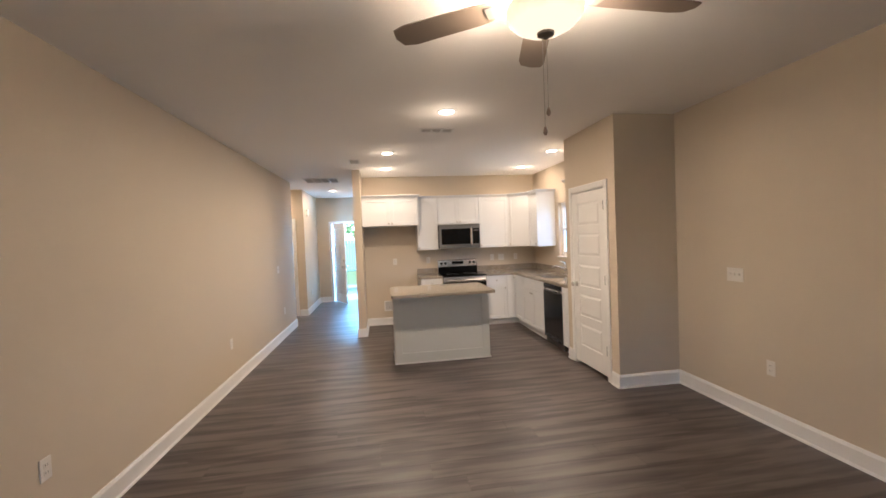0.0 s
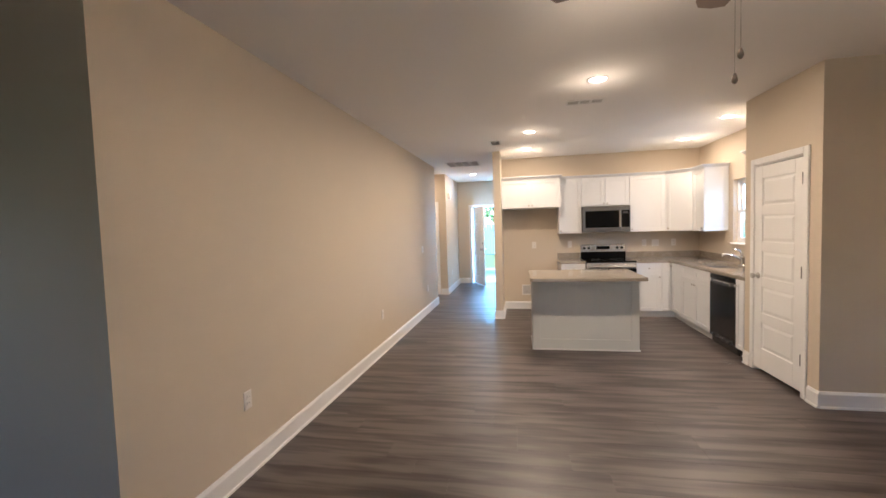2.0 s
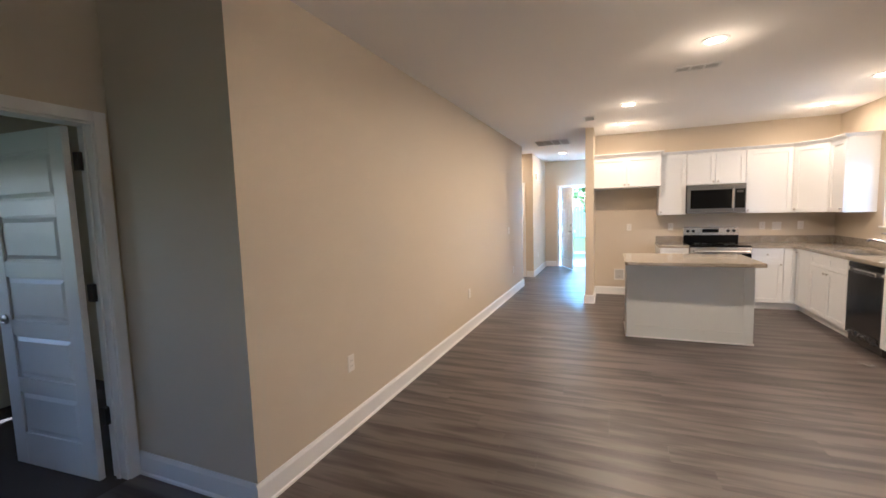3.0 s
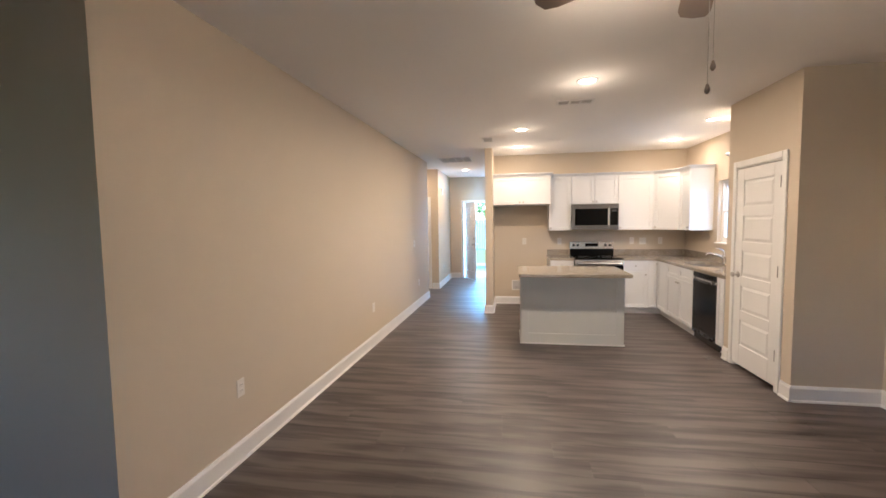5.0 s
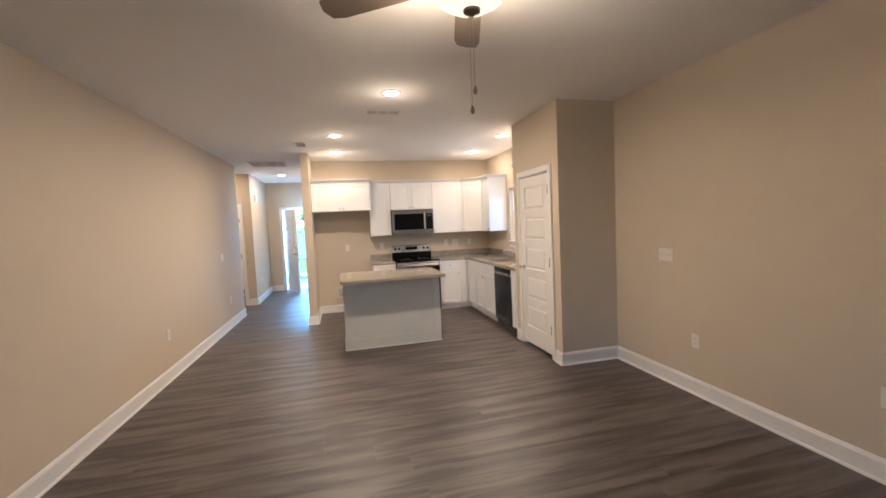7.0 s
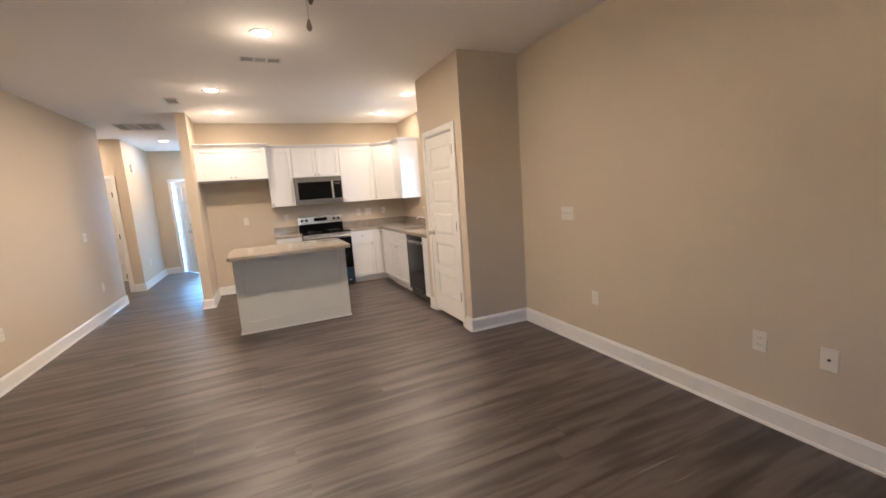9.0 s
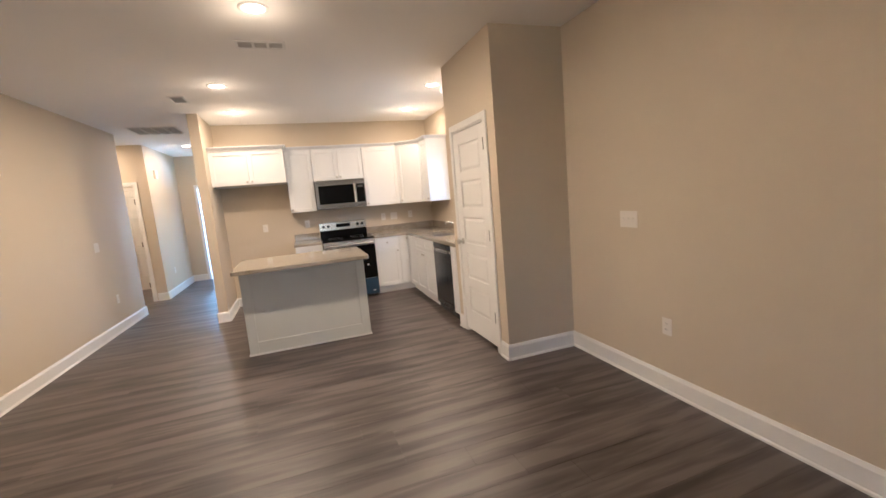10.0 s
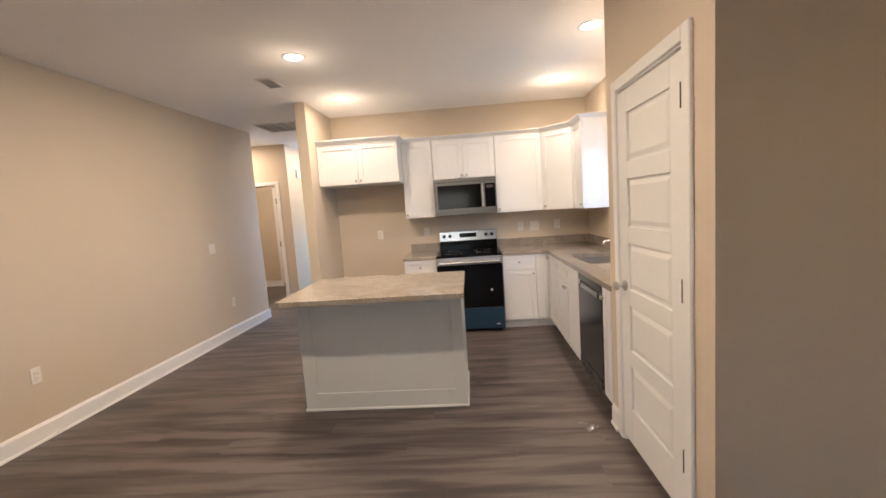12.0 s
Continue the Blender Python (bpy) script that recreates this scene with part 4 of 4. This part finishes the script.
# ---- island ----
IX0, IX1, IY0, IY1 = 0.285, 1.515, 5.262, 5.88
isl = empty("kitchen_island", (0, 0, 0), 0, "white-grey painted kitchen island with framed back panel", "kitchen island")
part("body", boxes((IX0 + 0.012, IX1 - 0.012, IY0 + 0.012, IY1, 0, CT0), bevel=0.001), ISLP, isl)
bm = boxes((IX0, IX0 + 0.09, IY0, IY0 + 0.018, 0, CT0), (IX1 - 0.09, IX1, IY0, IY0 + 0.018, 0, CT0), (IX0 + 0.09, IX1 - 0.09, IY0, IY0 + 0.018, 0, 0.135), (IX0 + 0.09, IX1 - 0.09, IY0, IY0 + 0.018, 0.80, CT0), bevel=0.0015)
part("frame", bm, ISLP, isl)
for xs in ((IX0, IX0 + 0.012), (IX1 - 0.012, IX1)):
    bm = boxes((*xs, IY0 + 0.018, IY0 + 0.10, 0, CT0), (*xs, IY1 - 0.10, IY1, 0, CT0), (*xs, IY0 + 0.10, IY1 - 0.10, 0, 0.135), (*xs, IY0 + 0.10, IY1 - 0.10, 0.80, CT0), bevel=0.0015)
    part("side_frame", bm, ISLP, isl)
part("shoe_molding", boxes((IX0 - 0.01, IX1 + 0.01, IY0 - 0.010, IY0, 0, 0.018), (IX0 - 0.010, IX0, IY0, IY1, 0, 0.018), (IX1, IX1 + 0.010, IY0, IY1, 0, 0.018), bevel=0.003), TRIM, isl)
for k in range(2):
    dd = shaker(isl, "door", k * 0.6, k * 0.6 + 0.6, TOE, CT0 - 0.002, (0.55 if k == 0 else 0.65, 0.65))
    dd.matrix_basis = pose(IX1 - 0.015, IY1, 0, 0, 0, 180)
bm = boxes((0.255, 1.54, 4.985, 5.92, CT0, CT1), bevel=0.0)
ve = [e for e in bm.edges if abs(e.verts[0].co.z - e.verts[1].co.z) > 0.01]
bmesh.ops.bevel(bm, geom=ve, offset=0.03, segments=4, affect="EDGES", profile=0.5)
he = [e for e in bm.edges if abs(e.verts[0].co.z - e.verts[1].co.z) < 1e-5 and len(e.link_faces) == 2 and e.calc_face_angle(0) > 1]
bmesh.ops.bevel(bm, geom=he, offset=0.004, segments=2, affect="EDGES", profile=0.5)
it = empty("island_countertop", (0, 0, 0), 0, "polished speckled beige granite slab on the kitchen island", "countertop")
part("slab", bm, GRANITE, it)
part("bracket", boxes((0.5, 0.54, 5.09, 5.263, CT0 - 0.006, CT0 - 0.0005), (1.26, 1.30, 5.09, 5.263, CT0 - 0.006, CT0 - 0.0005)), TRIM, it, "flat support bracket")


# ---- appliances ----
def microwave():
    w, x0, y0, z0, z1 = 0.758, 1.196, 7.375, 1.375, 1.808
    r = empty("microwave", (x0, y0, z0), 0, "stainless steel over-the-range microwave with dark glass door", "microwave")
    h = z1 - z0
    part("body", boxes((0, w, 0.03, YB - y0 - 0.002, 0.012, h), bevel=0.003), DARKP, r)
    part("grille", boxes((0.002, w - 0.002, 0.005, 0.03, h - 0.035, h), bevel=0.003), DSTEEL2, r)
    part("door", boxes((0.002, w - 0.155, 0, 0.03, 0.03, h - 0.038), (w - 0.150, w - 0.002, 0, 0.03, 0.03, h - 0.038), (0.002, w - 0.002, 0, 0.03, 0.0, 0.028), bevel=0.003), DSTEEL2, r)
    part("window", boxes((0.045, w - 0.165, -0.002, 0.001, 0.075, h - 0.075), bevel=0.001), GLASSB, r, "dark glass")
    part("control_panel", boxes((w - 0.140, w - 0.015, -0.002, 0.001, 0.075, h - 0.075), bevel=0.001), GLASSB, r, "black control panel")
    part("display", boxes((w - 0.12, w - 0.04, -0.003, -0.0015, h - 0.13, h - 0.095)), DARKP, r)
    part("handle", boxes((w - 0.185, w - 0.158, -0.045, -0.030, 0.07, h - 0.07, 0.006), (w - 0.180, w - 0.163, -0.032, 0, 0.085, 0.11), (w - 0.180, w - 0.163, -0.032, 0, h - 0.11, h - 0.085)), BRIGHT, r)


microwave()


def cooking_range():
    w, x0, y0 = 0.758, 1.196, 7.02
    r = empty("electric_range", (x0, y0, 0), 0, "stainless and black glass-top electric range with blue film on its drawer", "range")
    dep = YB - y0 - 0.03
    part("body", boxes((0.002, w - 0.002, 0.035, dep, 0.03, 0.895), bevel=0.003), BLACKM, r)
    for x in (0.05, w - 0.05):
        for y in (0.09, dep - 0.06):
            part("leg", lathe([(0, 0), (0.02, 0), (0.02, 0.012), (0.01, 0.014), (0.01, 0.035), (0, 0.035)], 12, None, Matrix.Translation((x, y, 0))), DARKP, r)
    part("cooktop", boxes((0, w, 0.02, dep, 0.897, 0.918), bevel=0.004), GLASSB, r, "black glass cooktop")
    for x, y, q in ((0.2, 0.2, 0.1), (0.55, 0.2, 0.08), (0.2, 0.45, 0.075), (0.55, 0.45, 0.1)):
        part("burner_ring", lathe([(q - 0.002, 0.9185), (q, 0.9188), (q + 0.002, 0.9185)], 40, None, Matrix.Translation((x, y, 0))), NICKEL, r)
    part("drawer", boxes((0.004, w - 0.004, 0.0, 0.035, 0.045, 0.29), bevel=0.004), BLUEF, r, "drawer front under blue protective film")
    part("oven_door", boxes((0.004, w - 0.004, 0.0, 0.035, 0.296, 0.80), bevel=0.004), GLASSB, r, "black glass oven door")
    part("door_trim", boxes((0.004, w - 0.004, 0.0, 0.035, 0.803, 0.890), bevel=0.004), BRIGHT, r, "stainless steel band")
    part("handle", tube([(0.04, -0.05, 0.835), (w - 0.04, -0.05, 0.835)], 0.016, 14), BRIGHT, r, "stainless steel bar handle", True)
    part("handle_mount", boxes((0.05, 0.075, -0.05, 0.001, 0.825, 0.845), (w - 0.075, w - 0.05, -0.05, 0.001, 0.825, 0.845), bevel=0.003), BRIGHT, r)
    m = Matrix.Translation((w * 0.82, -0.0002, 0.50)) @ Euler((radians(90), 0, 0)).to_matrix().to_4x4()
    part("sticker", lathe([(0, 0), (0.014, 0), (0.014, 0.0008), (0, 0.0008)], 20, None, m), VOID, r, "round grey sticker")
    part("badge", boxes((w - 0.10, w - 0.06, -0.001, 0.0004, 0.09, 0.10)), PLASTIC, r)
    g = part("backguard", boxes((0.004, w - 0.004, dep - 0.06, dep, 0.918, 1.155), bevel=0.006), BRIGHT, r, "stainless steel control panel")
    part("lower_guard", boxes((0.008, w - 0.008, dep - 0.064, dep - 0.059, 0.919, 1.03)), GLASSB, g, "black lower strip")
    part("display", boxes((0.27, 0.49, dep - 0.064, dep - 0.059, 1.07, 1.125), bevel=0.002), GLASSB, g, "black display")
    for x in (0.07, 0.145, w - 0.145, w - 0.07):
        m = Matrix.Translation((x, dep - 0.06, 1.095)) @ Euler((radians(90), 0, 0)).to_matrix().to_4x4()
        part("knob", lathe([(0, 0), (0.024, 0), (0.023, 0.01), (0.019, 0.025), (0, 0.026)], 20, None, m), BLACKM, g, "black control knob", True)


cooking_range()


def dishwasher():
    w = 0.605
    r = empty("dishwasher", (FR - 0.02, 5.783, 0), -90, "stainless steel dishwasher still under clear film", "dishwasher")
    part("body", boxes((0.002, w - 0.002, 0.03, 0.60, 0.02, 0.868)), DARKP, r)
    part("door", boxes((0.003, w - 0.003, 0, 0.03, 0.115, 0.775), bevel=0.005), DSTEEL, r, "film-covered dark stainless door")
    part("control_strip", boxes((0.003, w - 0.003, 0.002, 0.03, 0.812, 0.868), bevel=0.004), DSTEEL, r)
    part("handle_pocket", boxes((0.003, w - 0.003, 0.014, 0.03, 0.777, 0.811)), DARKP, r)
    part("handle", boxes((0.10, w - 0.10, -0.006, 0.010, 0.760, 0.800), bevel=0.005), BRIGHT, r, "bright steel handle bar")
    part("toe_kick", boxes((0.003, w - 0.003, 0.05, 0.062, 0, 0.11)), BLACKM, r, "black toe kick")
    rnd = random.Random(5)
    bm = bmesh.new()
    rows = [[bm.verts.new((0.02 + i * 0.047, -0.003 - 0.012 * rnd.random() * (1 if j < 2 else 0.3), 0.100 + j * 0.022 + 0.012 * rnd.random())) for i in range(13)] for j in range(4)]
    for a, b in zip(rows, rows[1:]):
        for i in range(12):
            bm.faces.new((a[i], a[i + 1], b[i + 1], b[i]))
    ext = bmesh.ops.extrude_face_region(bm, geom=list(bm.faces))
    bmesh.ops.translate(bm, verts=[q for q in ext["geom"] if isinstance(q, bmesh.types.BMVert)], vec=(0, 0.0012, 0))
    part("protective_film", bm, FILM, r, "loose wrinkled protective film")


dishwasher()

# small scraps left on the floor
for x, y, s, rz, n in ((2.31, 4.90, 0.05, 35, 1), (2.27, 4.96, 0.03, -20, 2), (2.20, 6.88, 0.035, 10, 3)):
    rnd = random.Random(n)
    bm = bmesh.new()
    g = [[bm.verts.new(((i - 2) * s * 0.5, (j - 1) * s * 0.4, 0.003 + rnd.random() * s * 0.25)) for j in range(3)] for i in range(5)]
    for i in range(4):
        for j in range(2):
            bm.faces.new((g[i][j], g[i + 1][j], g[i + 1][j + 1], g[i][j + 1]))
    ext = bmesh.ops.extrude_face_region(bm, geom=list(bm.faces))
    bmesh.ops.translate(bm, verts=[q for q in ext["geom"] if isinstance(q, bmesh.types.BMVert)], vec=(0, 0, -0.0015))
    ob = part("plastic_scrap", bm, SCRAP)
    ob.matrix_world = pose(x, y, 0.0, 0, 0, rz)
    tagged(ob, "small crumpled pale plastic scrap lying on the vinyl floor", "scrap", "scraps on the floor")


# ---- floor, plank by plank ----
floor = empty("floor", (0, 0, 0), 0, "grey-brown wood-look vinyl plank floor", "", "", "structure")
part("subfloor", boxes((-4.72, XR + T, Y0 - T, YREC0 - T, -0.15, -0.006), (-3.52, XR + T, YREC0 - T, 11.45, -0.15, -0.006)), SUBF, floor)
PW, PL = 0.1805, 1.22


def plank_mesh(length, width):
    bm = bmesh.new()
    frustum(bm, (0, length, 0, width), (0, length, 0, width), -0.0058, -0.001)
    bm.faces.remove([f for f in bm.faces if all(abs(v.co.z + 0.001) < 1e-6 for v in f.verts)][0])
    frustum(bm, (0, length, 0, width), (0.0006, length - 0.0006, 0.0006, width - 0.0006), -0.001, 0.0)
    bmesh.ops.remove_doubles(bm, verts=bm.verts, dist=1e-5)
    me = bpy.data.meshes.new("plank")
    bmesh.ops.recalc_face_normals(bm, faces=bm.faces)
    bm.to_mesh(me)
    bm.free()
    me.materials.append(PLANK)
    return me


ZONES = [(Y0, YF, [(XF, XR)]), (YF, YREC0, [(XL - 0.05, XR)]), (YREC0, YREC1, [(-2.9, XR)]), (YREC1, 11.33, [(-3.4, XH1)])]
rnd = random.Random(11)
cache = {}
rest = bmesh.new()
count = 0
y = 3.63 - PW * 40
while y < 11.3:
    y1 = y + PW
    start = -6 + rnd.uniform(0, PL)
    spans = []
    for a, b, xs in ZONES:
        lo, hi = max(y, a), min(y1, b)
        if hi - lo > 0.004:
            spans += [(lo, hi, x0, x1) for x0, x1 in xs]
    for lo, hi, xa, xb in spans:
        x = start
        while x < xb:
            p, q = max(x, xa), min(x + PL, xb)
            x += PL
            if q - p < 0.01:
                continue
            near_path = -0.3 < lo < 8.3 and count < 296 and not (lo > 7.8 and p > XH1)
            if near_path:
                key = (round(q - p, 3), round(hi - lo, 3))
                if key not in cache:
                    cache[key] = plank_mesh(*key)
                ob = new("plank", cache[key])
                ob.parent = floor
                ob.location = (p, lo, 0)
                count += 1
            else:
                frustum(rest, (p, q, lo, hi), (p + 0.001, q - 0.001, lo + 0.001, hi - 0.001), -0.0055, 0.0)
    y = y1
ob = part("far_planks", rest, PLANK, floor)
tagged(ob, kind="stuff")
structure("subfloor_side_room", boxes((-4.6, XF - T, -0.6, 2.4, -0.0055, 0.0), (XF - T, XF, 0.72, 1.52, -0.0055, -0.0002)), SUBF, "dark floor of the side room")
